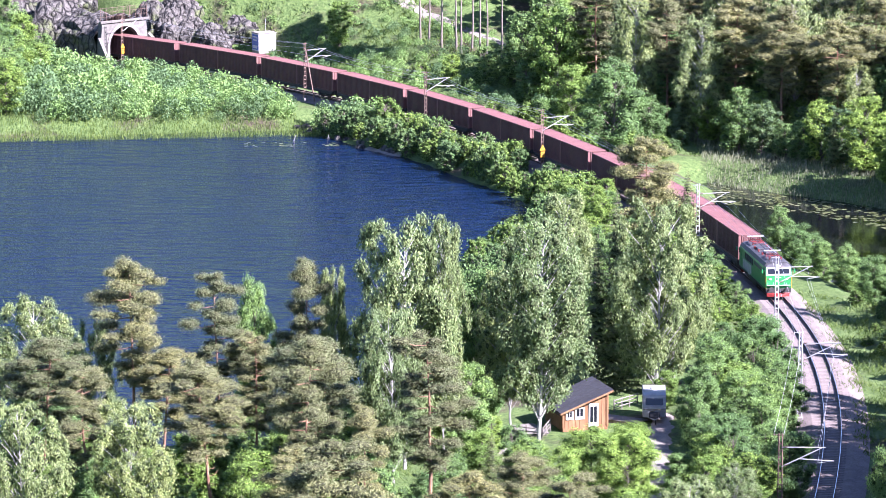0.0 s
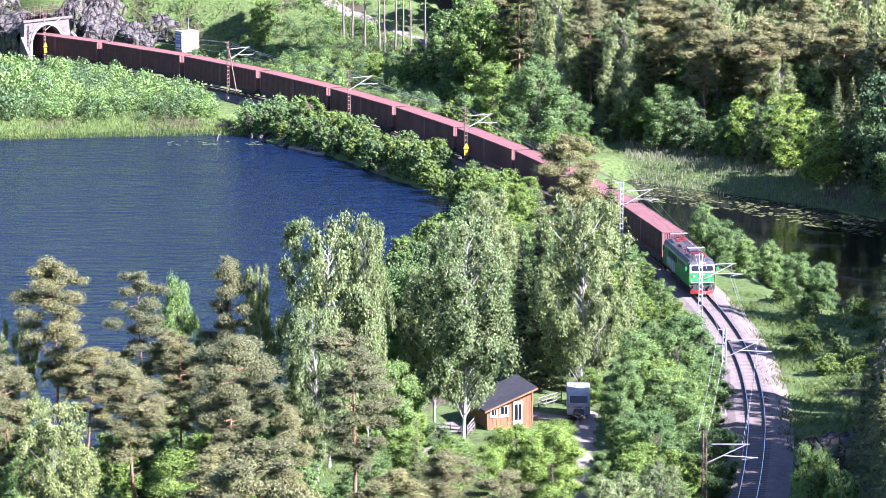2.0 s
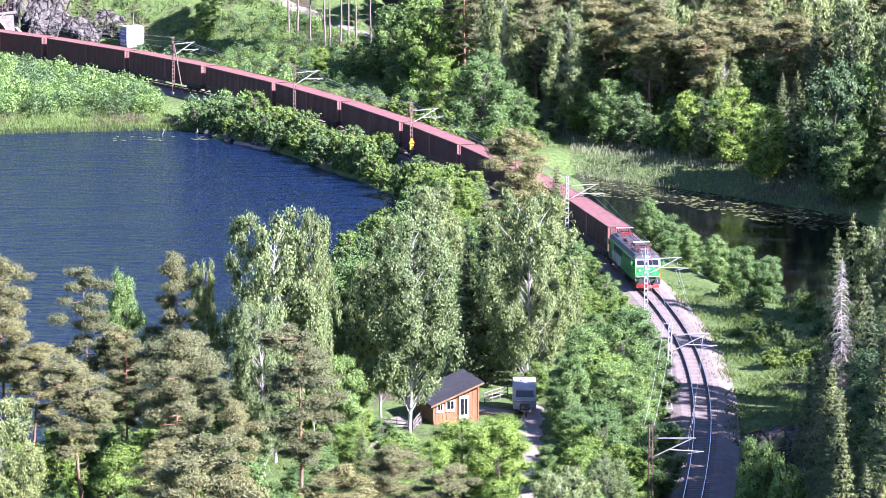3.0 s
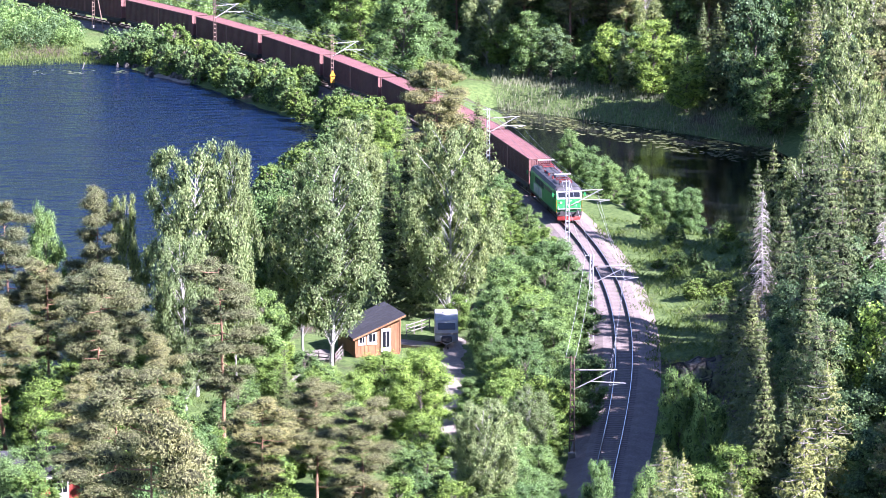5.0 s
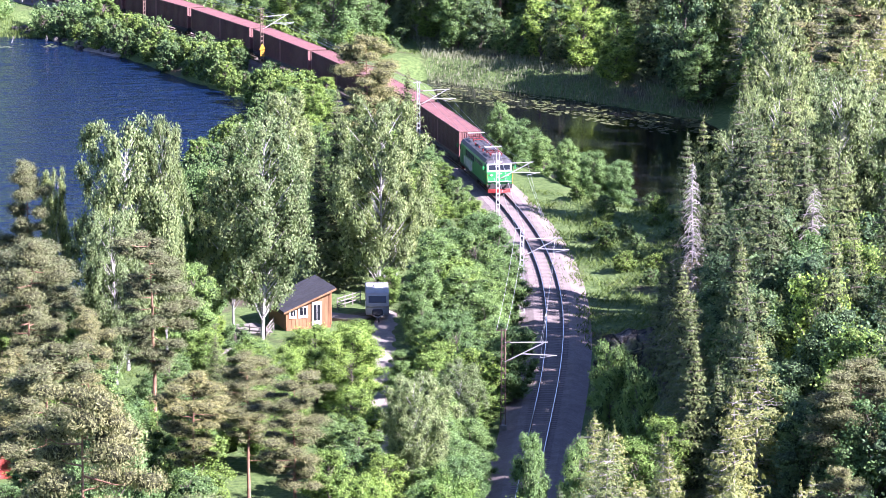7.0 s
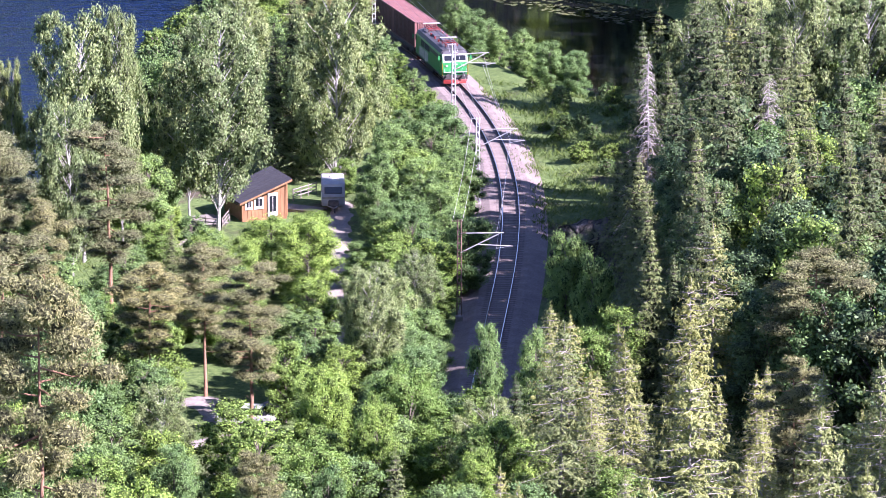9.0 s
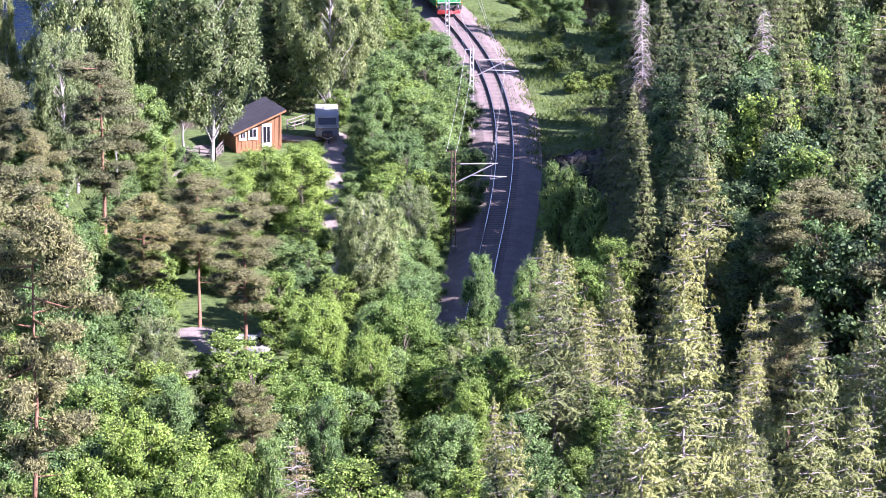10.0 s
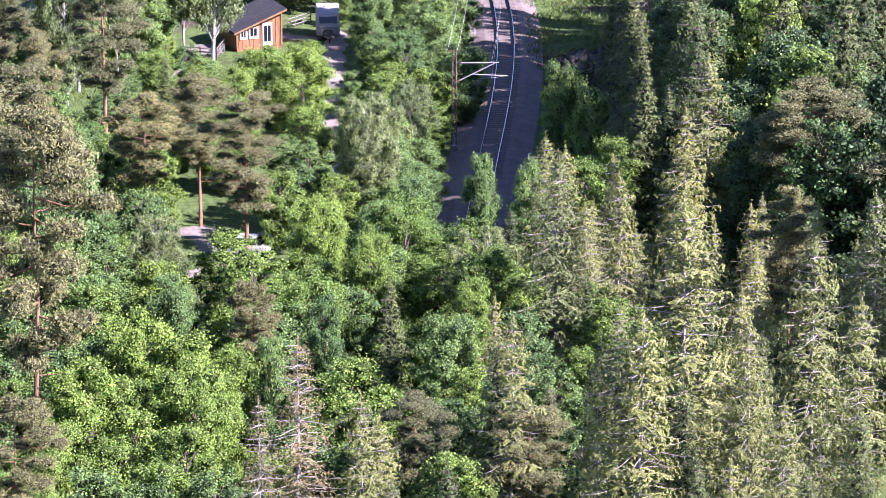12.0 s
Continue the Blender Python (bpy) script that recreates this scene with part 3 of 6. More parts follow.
def broadleaf(seed, h=12.0, wide=3.6, leaves=28000, size=0.178, leaf=None, low=0.12, name="alder_tree", label="bushy alder tree with mid-green leaves", category="tree"):
    rng = np.random.default_rng(seed)
    trunk = crooked(rng, h * 0.8, rng.normal(0, 0.03, 2), 6, 0.012 * h, 0.03)
    stem, clumps = [trunk], []
    n = 46
    for i in range(n):
        u = low + (1 - low) * (i + 0.5) / n
        swell = math.sin(math.pi * (0.16 + 0.76 * (u - low) / (1 - low))) ** 0.7
        a = i * 2.4 + rng.normal(0, 0.5)
        reach = wide * swell * rng.uniform(0.45, 0.98)
        p = on_path(trunk, max(u - 0.22, 0.03) * h)
        q = np.array([p[0] + math.cos(a) * reach, p[1] + math.sin(a) * reach, u * h * rng.uniform(0.93, 1.02)])
        stem.append([(p, 0.05), ((p + q) / 2 + (0, 0, 0.1 * reach), 0.035), (q, 0.01)])
        big = rng.uniform(0.7, 1.3) * wide / 3.6
        clumps.append((q, (0.92 * big, 0.92 * big, 0.7 * big)))
        if reach > 0.5 * wide:
            clumps.append((p + (q - p) * 0.6 + rng.normal(0, 0.3, 3), (0.8 * big, 0.8 * big, 0.65 * big)))
    each = leaves // len(clumps)
    groups = []
    for c, r in clumps:
        pts, d = cloud(rng, c, r * np.array([1, 1, 1.0]), each, 0.62)
        pts += rng.normal(0, 0.15 * r[0], pts.shape)
        groups.append(core(rng, c, r, 0.60))
        heart = np.array([0, 0, h * 0.45])
        groups.append(cards(rng, pts, size, size * 0.72, None, 1.0, d + 0.6 * (c - heart) / (np.linalg.norm(c - heart) + 0.3), 0.45))
    return assemble(name, label, category, stem, GREY_BARK, groups, leaf or BROAD_LEAF)


KINDS = {
    "P": [pine(11), pine(12, 18, 0.34, 3.4), pine(13, 18, 0.46, 2.8), pine(14, 18, 0.38, 3.2)],
    "B": [birch(21, low=0.26), birch(22, 20, 4.9, 40000), birch(23, 20, 3.9, 32000, 0.155, 0.22, 3)],
    "S": [spruce(31, 18, 3.6), spruce(32, 18, 3.8), spruce(33, 18, 3.2)],
    "L": [spruce(34, 18, 4.4, 42000, 0.20, 0.06, LIGHT_SPRUCE_LEAF, 0.28, 0.6, PALE_BARK, 0.62), spruce(35, 18, 4.2, 38000, 0.20, 0.05, LIGHT_SPRUCE_LEAF, 0.42, 0.7, PALE_BARK, 0.62), spruce(36, 18, 4.6, 44000, 0.20, 0.05, LIGHT_SPRUCE_LEAF, 0.34, 0.65, PALE_BARK, 0.66)],
    "X": [dead_spruce(41, 17, 3.2), dead_spruce(42, 17, 4.0)],
    "D": [broadleaf(51), broadleaf(52, 12, 3.9, 32000), broadleaf(53, 12, 3.2, 27000)],
    "F": [broadleaf(54, 12, 3.6, 30000, 0.165, FRESH_LEAF, 0.12, "maple_tree", "bushy maple with bright fresh green leaves"), broadleaf(55, 12, 4.1, 34000, 0.165, FRESH_LEAF, 0.12, "maple_tree", "bushy maple with bright fresh green leaves")],
    "K": [broadleaf(56, 12, 3.7, 26000, 0.165, DARK_LEAF, 0.1, "oak_tree", "dense oak with dark green leaves")],
    "W": [spruce(37, 18, 4.2, 26000, 0.16, 0.06, BROWN_LEAF, 0.45, 0.7, PALE_BARK, 0.66)],
    "T": [pine(17, 24, 0.70, 2.6, 9000, 0.28, bark=TALL_BARK), pine(18, 24, 0.74, 2.4, 9000, 0.28, bark=TALL_BARK)],
    # lighter builds for the woods far off
    "p": [pine(61, 18, 0.36, 3.2, 9000, 0.27, 0.7), pine(62, 18, 0.26, 3.4, 9000, 0.27, 0.7)],
    "b": [birch(63, 20, 3.6, 9000, 0.24)],
    "s": [spruce(64, 18, 3.4, 9000, 0.34), spruce(65, 18, 3.0, 9000, 0.34)],
    "d": [broadleaf(66, 12, 3.7, 7000, 0.26, BROAD_LEAF, 0.12, "aspen_tree", "aspen with mid-green leaves at the wood's edge"), broadleaf(67, 12, 3.4, 7000, 0.26, FRESH_LEAF, 0.12, "rowan_tree", "rowan with bright green leaves at the wood's edge")],
    "k": [broadleaf(68, 12, 4.0, 6000, 0.28, DARK_LEAF, 0.1, "oak_tree", "dense oak with dark green leaves")],
    "c": [birch(24, 20, 3.6, 18000, 0.17)],
    "q": [pine(16, 18, 0.42, 3.0, 16000, 0.24)],
    "l": [spruce(39, 18, 4.4, 22000, 0.22, 0.06, LIGHT_SPRUCE_LEAF, 0.22, 0.7, PALE_BARK, 0.66), spruce(38, 18, 4.0, 18000, 0.22, 0.06, LIGHT_SPRUCE_LEAF, 0.4, 0.7, PALE_BARK, 0.66)],
    "m": [broadleaf(73, 12, 3.7, 12000, 0.20), broadleaf(74, 12, 3.5, 12000, 0.20, FRESH_LEAF, 0.12, "maple_tree", "bushy maple with bright fresh green leaves")],
    "h": [broadleaf(71, 3.2, 1.7, 1600, 0.17, BROAD_LEAF, 0.02, "bush", "low leafy bush with mid-green leaves", "bush"), broadleaf(72, 3.2, 1.9, 1600, 0.17, FRESH_LEAF, 0.02, "willow_shrub", "spreading willow shrub with bright green leaves", "shrub")],
}
TALL = {"P": 18, "B": 20, "S": 18, "L": 18, "X": 17, "D": 12, "F": 12, "K": 12, "W": 18, "T": 24, "p": 18, "b": 20, "s": 18, "d": 12, "h": 3.2, "l": 18, "m": 12, "k": 12, "c": 20, "q": 18}
BROAD = {"P": 7.4, "B": 9.6, "S": 6.6, "L": 8.0, "X": 6.4, "D": 8.4, "F": 8.8, "K": 8.4, "W": 7.8, "T": 6.0, "p": 7.4, "b": 8.0, "s": 6.4, "d": 8.2, "h": 4.0, "l": 8.0, "m": 8.2, "k": 8.8, "c": 8.0, "q": 7.0}  # across the crown
planted = collections.Counter()
dice = random.Random(7)


scrub = []  # places of the bushes beyond the lake, which become one mesh


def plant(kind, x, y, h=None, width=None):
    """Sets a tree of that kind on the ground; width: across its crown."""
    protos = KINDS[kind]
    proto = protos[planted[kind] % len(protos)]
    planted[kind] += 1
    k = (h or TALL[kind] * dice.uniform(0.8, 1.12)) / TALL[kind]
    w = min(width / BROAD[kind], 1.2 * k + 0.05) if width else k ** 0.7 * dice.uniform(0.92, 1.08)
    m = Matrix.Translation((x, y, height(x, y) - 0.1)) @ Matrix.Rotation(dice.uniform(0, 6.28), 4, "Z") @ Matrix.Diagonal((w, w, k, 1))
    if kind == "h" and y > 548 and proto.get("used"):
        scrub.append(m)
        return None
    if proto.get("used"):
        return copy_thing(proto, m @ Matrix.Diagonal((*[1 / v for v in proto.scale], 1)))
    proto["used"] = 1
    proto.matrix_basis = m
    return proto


# ---- the large structure: land, water, track ----
def grid_mesh(name, xs, ys, z, mat):
    X, Y = np.meshgrid(xs, ys)
    Z = z(X, Y)
    v = np.stack([X, Y, Z], -1).reshape(-1, 3)
    nx, ny = len(xs), len(ys)
    i = (np.arange(ny - 1)[:, None] * nx + np.arange(nx - 1)[None, :]).ravel()
    f = np.stack([i, i + 1, i + nx + 1, i + nx], 1)
    me = crown_mesh(name, [(v, f)], mat)
    me.polygons.foreach_set("use_smooth", [True] * len(me.polygons))
    return me


xs = np.concatenate([[-3000, -1500, -600, -300, -200, -150], np.arange(-120, 131, 1.4), [150, 200, 300, 600, 1500, 3000]])
ys = np.concatenate([[-800, -300, 0, 80, 130, 160], np.arange(180, 720, 1.4), [730, 760, 800, 900, 1200, 2000, 3500]])
ground = tagged(new("ground", grid_mesh("ground", xs, ys, land, GROUND)), "grassy forest floor with moss, litter and bare earth", "ground", kind="structure")
lake = tagged(new("water", mesh_of("water", [(-141, 335, WATER), (14, 335, WATER), (14, 555, WATER), (-141, 555, WATER)], [(0, 1, 2, 3)], LAKE_WATER)), "dark blue lake ruffled by small wind ripples", "lake", kind="structure")
pond = tagged(new("water", mesh_of("water", [(32, 408, WATER), (70, 408, WATER), (70, 508, WATER), (32, 508, WATER)], [(0, 1, 2, 3)], POND_WATER)), "still dark pond reflecting the wood beside the railway", "pond", kind="structure")


def rail_frames(y0, y1, step):
    """Places along the track, nearest first: distance, point, unit direction of increasing y."""
    ys = np.arange(y0, y1, 0.25)
    xs = track_x(ys)
    d = np.concatenate([[0], np.cumsum(np.hypot(np.diff(xs), np.diff(ys)))])
    at = np.arange(0, d[-1], step)
    X, Y = np.interp(at, d, xs), np.interp(at, d, ys)
    dx, dy = np.gradient(X), np.gradient(Y)
    n = np.hypot(dx, dy)
    return at, X, Y, dx / n, dy / n


def sweep(name, profile, y0, y1, step, mat, closed=True, smooth_shade=False):
    """Draws a profile (offset to the right, height) along the track."""
    at, X, Y, dx, dy = rail_frames(y0, y1, step)
    k = len(profile)
    v = np.array([[(x + o * b, y - o * a, z) for o, z in profile] for x, y, a, b in zip(X, Y, dx, dy)]).reshape(-1, 3)
    m = k if closed else k - 1
    f = [(i * k + j, i * k + (j + 1) % k, (i + 1) * k + (j + 1) % k, (i + 1) * k + j) for i in range(len(X) - 1) for j in range(m)]
    return mesh_of(name, [tuple(p) for p in v], f, mat, shade=smooth_shade)


ballast = tagged(new("ballast_bed", sweep("ballast_bed", [(-4.6, -1.3), (-3.3, -0.62), (-1.9, -0.24), (1.9, -0.24), (3.3, -0.62), (4.6, -1.3)], 266, 640, 1.0, BALLAST, False)), "pinkish grey crushed stone ballast bed under the track", "railway", kind="structure")
railway = thing("railway_track", "single curved railway track with rusty rails on sleepers", "railway track", kind="structure")
for o in (-0.7535, 0.7535):
    r = child("rail", sweep("rail", [(o - 0.07, -0.17), (o - 0.07, -0.14), (o - 0.012, -0.11), (o - 0.036, -0.04), (o - 0.036, -0.004), (o + 0.036, -0.004), (o + 0.036, -0.04), (o + 0.012, -0.11), (o + 0.07, -0.14), (o + 0.07, -0.17)], 266, 640, 1.0, RAIL_STEEL), railway, "rusty steel rail")
    child("running_surface", sweep("running_surface", [(o - 0.03, 0.0), (o + 0.03, 0.0)], 266, 640, 1.0, RAIL_TOP, False), r, "polished rail head")

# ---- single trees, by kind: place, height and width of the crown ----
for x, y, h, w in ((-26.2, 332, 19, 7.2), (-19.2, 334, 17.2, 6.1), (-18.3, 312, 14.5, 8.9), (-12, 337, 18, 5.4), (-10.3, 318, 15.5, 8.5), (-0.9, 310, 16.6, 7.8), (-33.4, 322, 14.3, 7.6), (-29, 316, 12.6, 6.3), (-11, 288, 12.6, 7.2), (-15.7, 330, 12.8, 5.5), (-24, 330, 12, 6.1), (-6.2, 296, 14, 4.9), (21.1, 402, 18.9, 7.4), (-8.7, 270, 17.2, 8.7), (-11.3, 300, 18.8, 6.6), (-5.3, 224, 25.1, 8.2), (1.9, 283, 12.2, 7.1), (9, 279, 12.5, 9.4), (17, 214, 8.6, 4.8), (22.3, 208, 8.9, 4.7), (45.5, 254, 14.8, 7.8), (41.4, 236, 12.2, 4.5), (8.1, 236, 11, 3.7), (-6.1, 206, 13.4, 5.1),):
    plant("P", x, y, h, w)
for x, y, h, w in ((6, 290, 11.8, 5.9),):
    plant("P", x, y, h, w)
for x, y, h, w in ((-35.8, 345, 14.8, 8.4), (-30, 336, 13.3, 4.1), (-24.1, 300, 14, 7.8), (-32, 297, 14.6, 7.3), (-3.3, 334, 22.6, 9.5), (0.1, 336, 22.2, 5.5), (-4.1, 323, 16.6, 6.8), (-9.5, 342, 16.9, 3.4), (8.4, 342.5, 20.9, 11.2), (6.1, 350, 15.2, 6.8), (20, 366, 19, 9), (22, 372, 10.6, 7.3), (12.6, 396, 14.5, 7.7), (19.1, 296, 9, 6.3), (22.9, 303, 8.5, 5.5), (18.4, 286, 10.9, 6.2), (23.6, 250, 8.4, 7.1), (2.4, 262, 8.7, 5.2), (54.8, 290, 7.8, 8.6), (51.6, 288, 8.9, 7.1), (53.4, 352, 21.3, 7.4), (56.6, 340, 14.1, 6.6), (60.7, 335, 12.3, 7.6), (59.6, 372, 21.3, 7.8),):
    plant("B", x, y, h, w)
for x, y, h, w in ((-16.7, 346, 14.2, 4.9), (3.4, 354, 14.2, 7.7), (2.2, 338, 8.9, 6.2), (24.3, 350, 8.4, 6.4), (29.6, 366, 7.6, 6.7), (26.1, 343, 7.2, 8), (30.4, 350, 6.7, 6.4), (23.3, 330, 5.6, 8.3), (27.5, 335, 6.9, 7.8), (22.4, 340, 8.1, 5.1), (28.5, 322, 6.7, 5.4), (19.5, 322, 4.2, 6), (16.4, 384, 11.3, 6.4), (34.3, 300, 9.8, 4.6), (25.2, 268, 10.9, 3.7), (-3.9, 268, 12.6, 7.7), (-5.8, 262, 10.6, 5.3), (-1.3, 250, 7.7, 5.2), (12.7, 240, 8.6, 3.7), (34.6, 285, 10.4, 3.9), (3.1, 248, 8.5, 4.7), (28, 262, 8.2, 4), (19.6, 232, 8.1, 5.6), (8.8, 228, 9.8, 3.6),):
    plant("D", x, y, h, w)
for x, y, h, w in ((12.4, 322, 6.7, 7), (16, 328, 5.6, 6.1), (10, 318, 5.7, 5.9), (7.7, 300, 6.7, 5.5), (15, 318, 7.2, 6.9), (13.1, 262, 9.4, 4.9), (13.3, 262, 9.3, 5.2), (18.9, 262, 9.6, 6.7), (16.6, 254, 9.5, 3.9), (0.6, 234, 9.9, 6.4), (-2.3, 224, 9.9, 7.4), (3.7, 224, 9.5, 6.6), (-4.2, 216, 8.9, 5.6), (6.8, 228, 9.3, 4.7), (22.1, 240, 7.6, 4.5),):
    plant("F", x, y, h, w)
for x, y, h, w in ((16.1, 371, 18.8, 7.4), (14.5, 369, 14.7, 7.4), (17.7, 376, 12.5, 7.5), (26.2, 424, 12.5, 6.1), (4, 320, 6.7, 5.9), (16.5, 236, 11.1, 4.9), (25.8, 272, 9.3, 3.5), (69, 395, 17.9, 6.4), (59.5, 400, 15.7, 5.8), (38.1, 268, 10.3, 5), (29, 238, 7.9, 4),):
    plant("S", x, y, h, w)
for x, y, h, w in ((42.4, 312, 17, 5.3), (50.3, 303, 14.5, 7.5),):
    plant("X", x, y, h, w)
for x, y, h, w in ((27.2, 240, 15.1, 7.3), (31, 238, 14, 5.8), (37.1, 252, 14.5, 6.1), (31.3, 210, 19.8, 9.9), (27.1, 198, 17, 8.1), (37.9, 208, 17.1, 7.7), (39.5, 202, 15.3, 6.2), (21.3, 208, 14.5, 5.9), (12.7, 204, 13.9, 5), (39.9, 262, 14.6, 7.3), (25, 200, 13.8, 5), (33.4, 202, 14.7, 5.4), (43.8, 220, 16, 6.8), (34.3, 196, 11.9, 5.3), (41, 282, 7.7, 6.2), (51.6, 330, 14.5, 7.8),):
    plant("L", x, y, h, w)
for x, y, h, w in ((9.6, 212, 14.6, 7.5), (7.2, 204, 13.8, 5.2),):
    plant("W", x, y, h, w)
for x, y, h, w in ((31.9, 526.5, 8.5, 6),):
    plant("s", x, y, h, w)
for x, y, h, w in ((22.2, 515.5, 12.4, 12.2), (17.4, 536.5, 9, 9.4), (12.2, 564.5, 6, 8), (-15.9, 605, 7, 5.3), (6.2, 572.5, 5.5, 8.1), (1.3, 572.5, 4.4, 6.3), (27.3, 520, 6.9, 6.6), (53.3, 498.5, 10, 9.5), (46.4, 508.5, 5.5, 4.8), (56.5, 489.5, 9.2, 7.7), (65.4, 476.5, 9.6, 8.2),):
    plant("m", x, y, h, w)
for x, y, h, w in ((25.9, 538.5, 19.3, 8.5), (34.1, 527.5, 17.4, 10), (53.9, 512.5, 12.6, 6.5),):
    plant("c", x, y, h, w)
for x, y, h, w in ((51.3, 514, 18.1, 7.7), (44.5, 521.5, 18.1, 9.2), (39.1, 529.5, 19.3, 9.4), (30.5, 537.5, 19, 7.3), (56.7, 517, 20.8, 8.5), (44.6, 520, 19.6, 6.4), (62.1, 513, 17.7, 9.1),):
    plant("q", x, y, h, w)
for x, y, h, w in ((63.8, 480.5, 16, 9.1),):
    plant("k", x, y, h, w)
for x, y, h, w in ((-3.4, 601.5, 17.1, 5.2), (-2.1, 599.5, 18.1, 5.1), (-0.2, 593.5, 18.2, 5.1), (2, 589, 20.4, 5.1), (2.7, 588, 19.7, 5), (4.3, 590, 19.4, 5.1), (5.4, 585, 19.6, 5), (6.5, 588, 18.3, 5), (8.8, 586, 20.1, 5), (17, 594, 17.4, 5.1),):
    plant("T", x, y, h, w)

# ---- woods: planted at random where no single tree was set ----
taken = [(o.matrix_basis.translation.x, o.matrix_basis.translation.y) for o in scene.collection.objects if o.get("category") in ("tree", "dead tree") and o.get("used") or o.get("category") == "tree"]


taken += [(x, y) for x in (6, 9) for y in (266, 270, 274, 278)]
taken += [(-27.6 + i, 610.8 - j) for i in (-2, 0, 2, 4) for j in (-1, 1.5, 4, 6.5, 9)]


def free(x, y, gap):
    return all((x - a) ** 2 + (y - b) ** 2 > gap * gap for a, b in taken)


def wood(poly, kinds, gap, tries, margin=6.0, heights=(0.8, 1.1)):
    """Fills a stretch of the plan with trees that keep their distance."""
    x0, x1 = min(p[0] for p in poly), max(p[0] for p in poly)
    y0, y1 = min(p[1] for p in poly), max(p[1] for p in poly)
    n = 0
    for _ in range(tries):
        x, y = dice.uniform(x0, x1), dice.uniform(y0, y1)
        ax, ay = np.array([x]), np.array([y])
        if not inside(poly, ax, ay)[0] or abs(track_side(ax, ay)[0]) < margin or height(x, y) < WATER + 0.12 or not free(x, y, gap):
            continue
        k = dice.choice(kinds)
        plant(k, x, y, TALL[k] * dice.uniform(*heights))
        taken.append((x, y))
        n += 1
    return n


wood([(-32, 612), (-14, 590), (4, 566), (6, 590), (-8, 622), (-30, 640)], "h", 1.8, 700, 7.0, (0.25, 0.7))
wood([(-36, 616), (-14, 594), (10, 572), (16, 600), (-4, 640), (-36, 664)], "h", 1.8, 700, 7.0, (0.2, 0.5))
# the slope beyond the pond and the track
wood([(36, 541), (48, 524), (60, 510), (74, 488), (120, 488), (120, 545), (60, 560), (40, 560)], "pdbdspbdkp", 3.6, 1300, 6.0, (0.8, 1.15))
wood([(16, 556), (30, 552), (38, 541), (60, 560), (112, 545), (112, 600), (20, 625), (4, 590)], "pspdbdpd", 4.4, 900, 6.0, (0.85, 1.2))
wood([(-14, 605), (4, 590), (20, 625), (40, 620), (10, 690), (-40, 690), (-32, 650)], "spps", 5.0, 300)
wood([(-6, 622), (12, 603), (40, 600), (40, 640), (0, 660)], "sps", 3.4, 300)
wood([(34, 540), (48, 522), (60, 508), (72, 488), (68, 478), (57, 493), (46, 506), (34, 522)], "dkdms", 2.6, 600, 6.0, (0.35, 0.75))
# the wood to the right of the track and of the pond
wood([(54, 347), (62, 330), (80, 330), (90, 372), (61, 392)], "cmcmlm", 4.0, 500, 6.0, (0.8, 1.05))
wood([(68, 410), (70, 490), (110, 490), (95, 400), (90, 372), (61, 392)], "dbbpdkdl", 4.2, 900, 6.0, (0.8, 1.1))
wood([(38, 384), (39, 412), (50, 412), (55, 385), (46, 366)], "h", 2.2, 110, 5.0, (0.25, 0.6))
wood([(-2, 300), (-2, 345), (10, 342), (10, 300)], "mhm", 2.8, 160, 5.0, (0.3, 0.42))
wood([(44.5, 305), (50, 348), (82, 345), (80, 300)], "cmcSm", 3.8, 300, 6.0, (0.75, 1.0))
wood([(46, 215), (58, 300), (82, 300), (66, 215)], "SlqSS", 3.8, 420, 6.0, (0.75, 1.05))
# dense fill added so that its shadow reaches the track
wood([(45, 245), (47.5, 306), (57, 306), (56, 245)], "kSkm", 2.8, 260, 6.0, (0.85, 1.1))
wood([(28, 190), (37, 262), (44, 306), (58, 300), (46, 215), (44, 190)], "lSllS", 3.4, 420, 5.0, (0.45, 0.72))
wood([(8, 186), (10, 215), (24, 235), (27, 268), (37, 275), (34, 240), (26, 186)], "lmmSm", 3.0, 300, 4.0, (0.4, 0.62))
# spruce rows added as shade casters for the track, at assumed places
for x, y, h in ((44.5, 332, 17), (47, 340, 18), (48, 326, 18), (43.8, 312, 15), (43.2, 301, 15), (42.5, 290, 15), (41.5, 280, 15), (40.3, 270, 15), (47, 312, 19), (46, 300, 19), (45, 288, 19), (51, 318, 20), (50, 304, 20), (41.2, 324, 9), (40.8, 314, 11), (40.2, 304, 12), (39.5, 295, 12), (38.7, 286, 12), (37.6, 277, 12), (36.6, 268, 12)):
    plant("S", x, y, h)
    taken.append((x, y))
# oaks added close to the line to deepen the shade on it
for x, y, h in ((43, 258, 11), (42.5, 266, 10.5), (42.2, 274, 10.5), (43, 282, 11), (43.4, 290, 10.5), (43.6, 298, 10), (45, 306, 10.5), (47, 314, 11), (46.5, 270, 12), (47, 286, 12)):
    plant("K", x, y, h, 8.5)
    taken.append((x, y))
for x, y, h in ((38.4, 447, 6), (39.8, 439, 5.2), (41.8, 432, 4.6), (43.8, 425, 5.2), (46.3, 420, 5.4), (48.6, 415, 5.6), (41.6, 441, 4.4), (45.4, 428, 4.2), (48.0, 420, 4.6)):
    plant("D", x, y, h, 4.2)
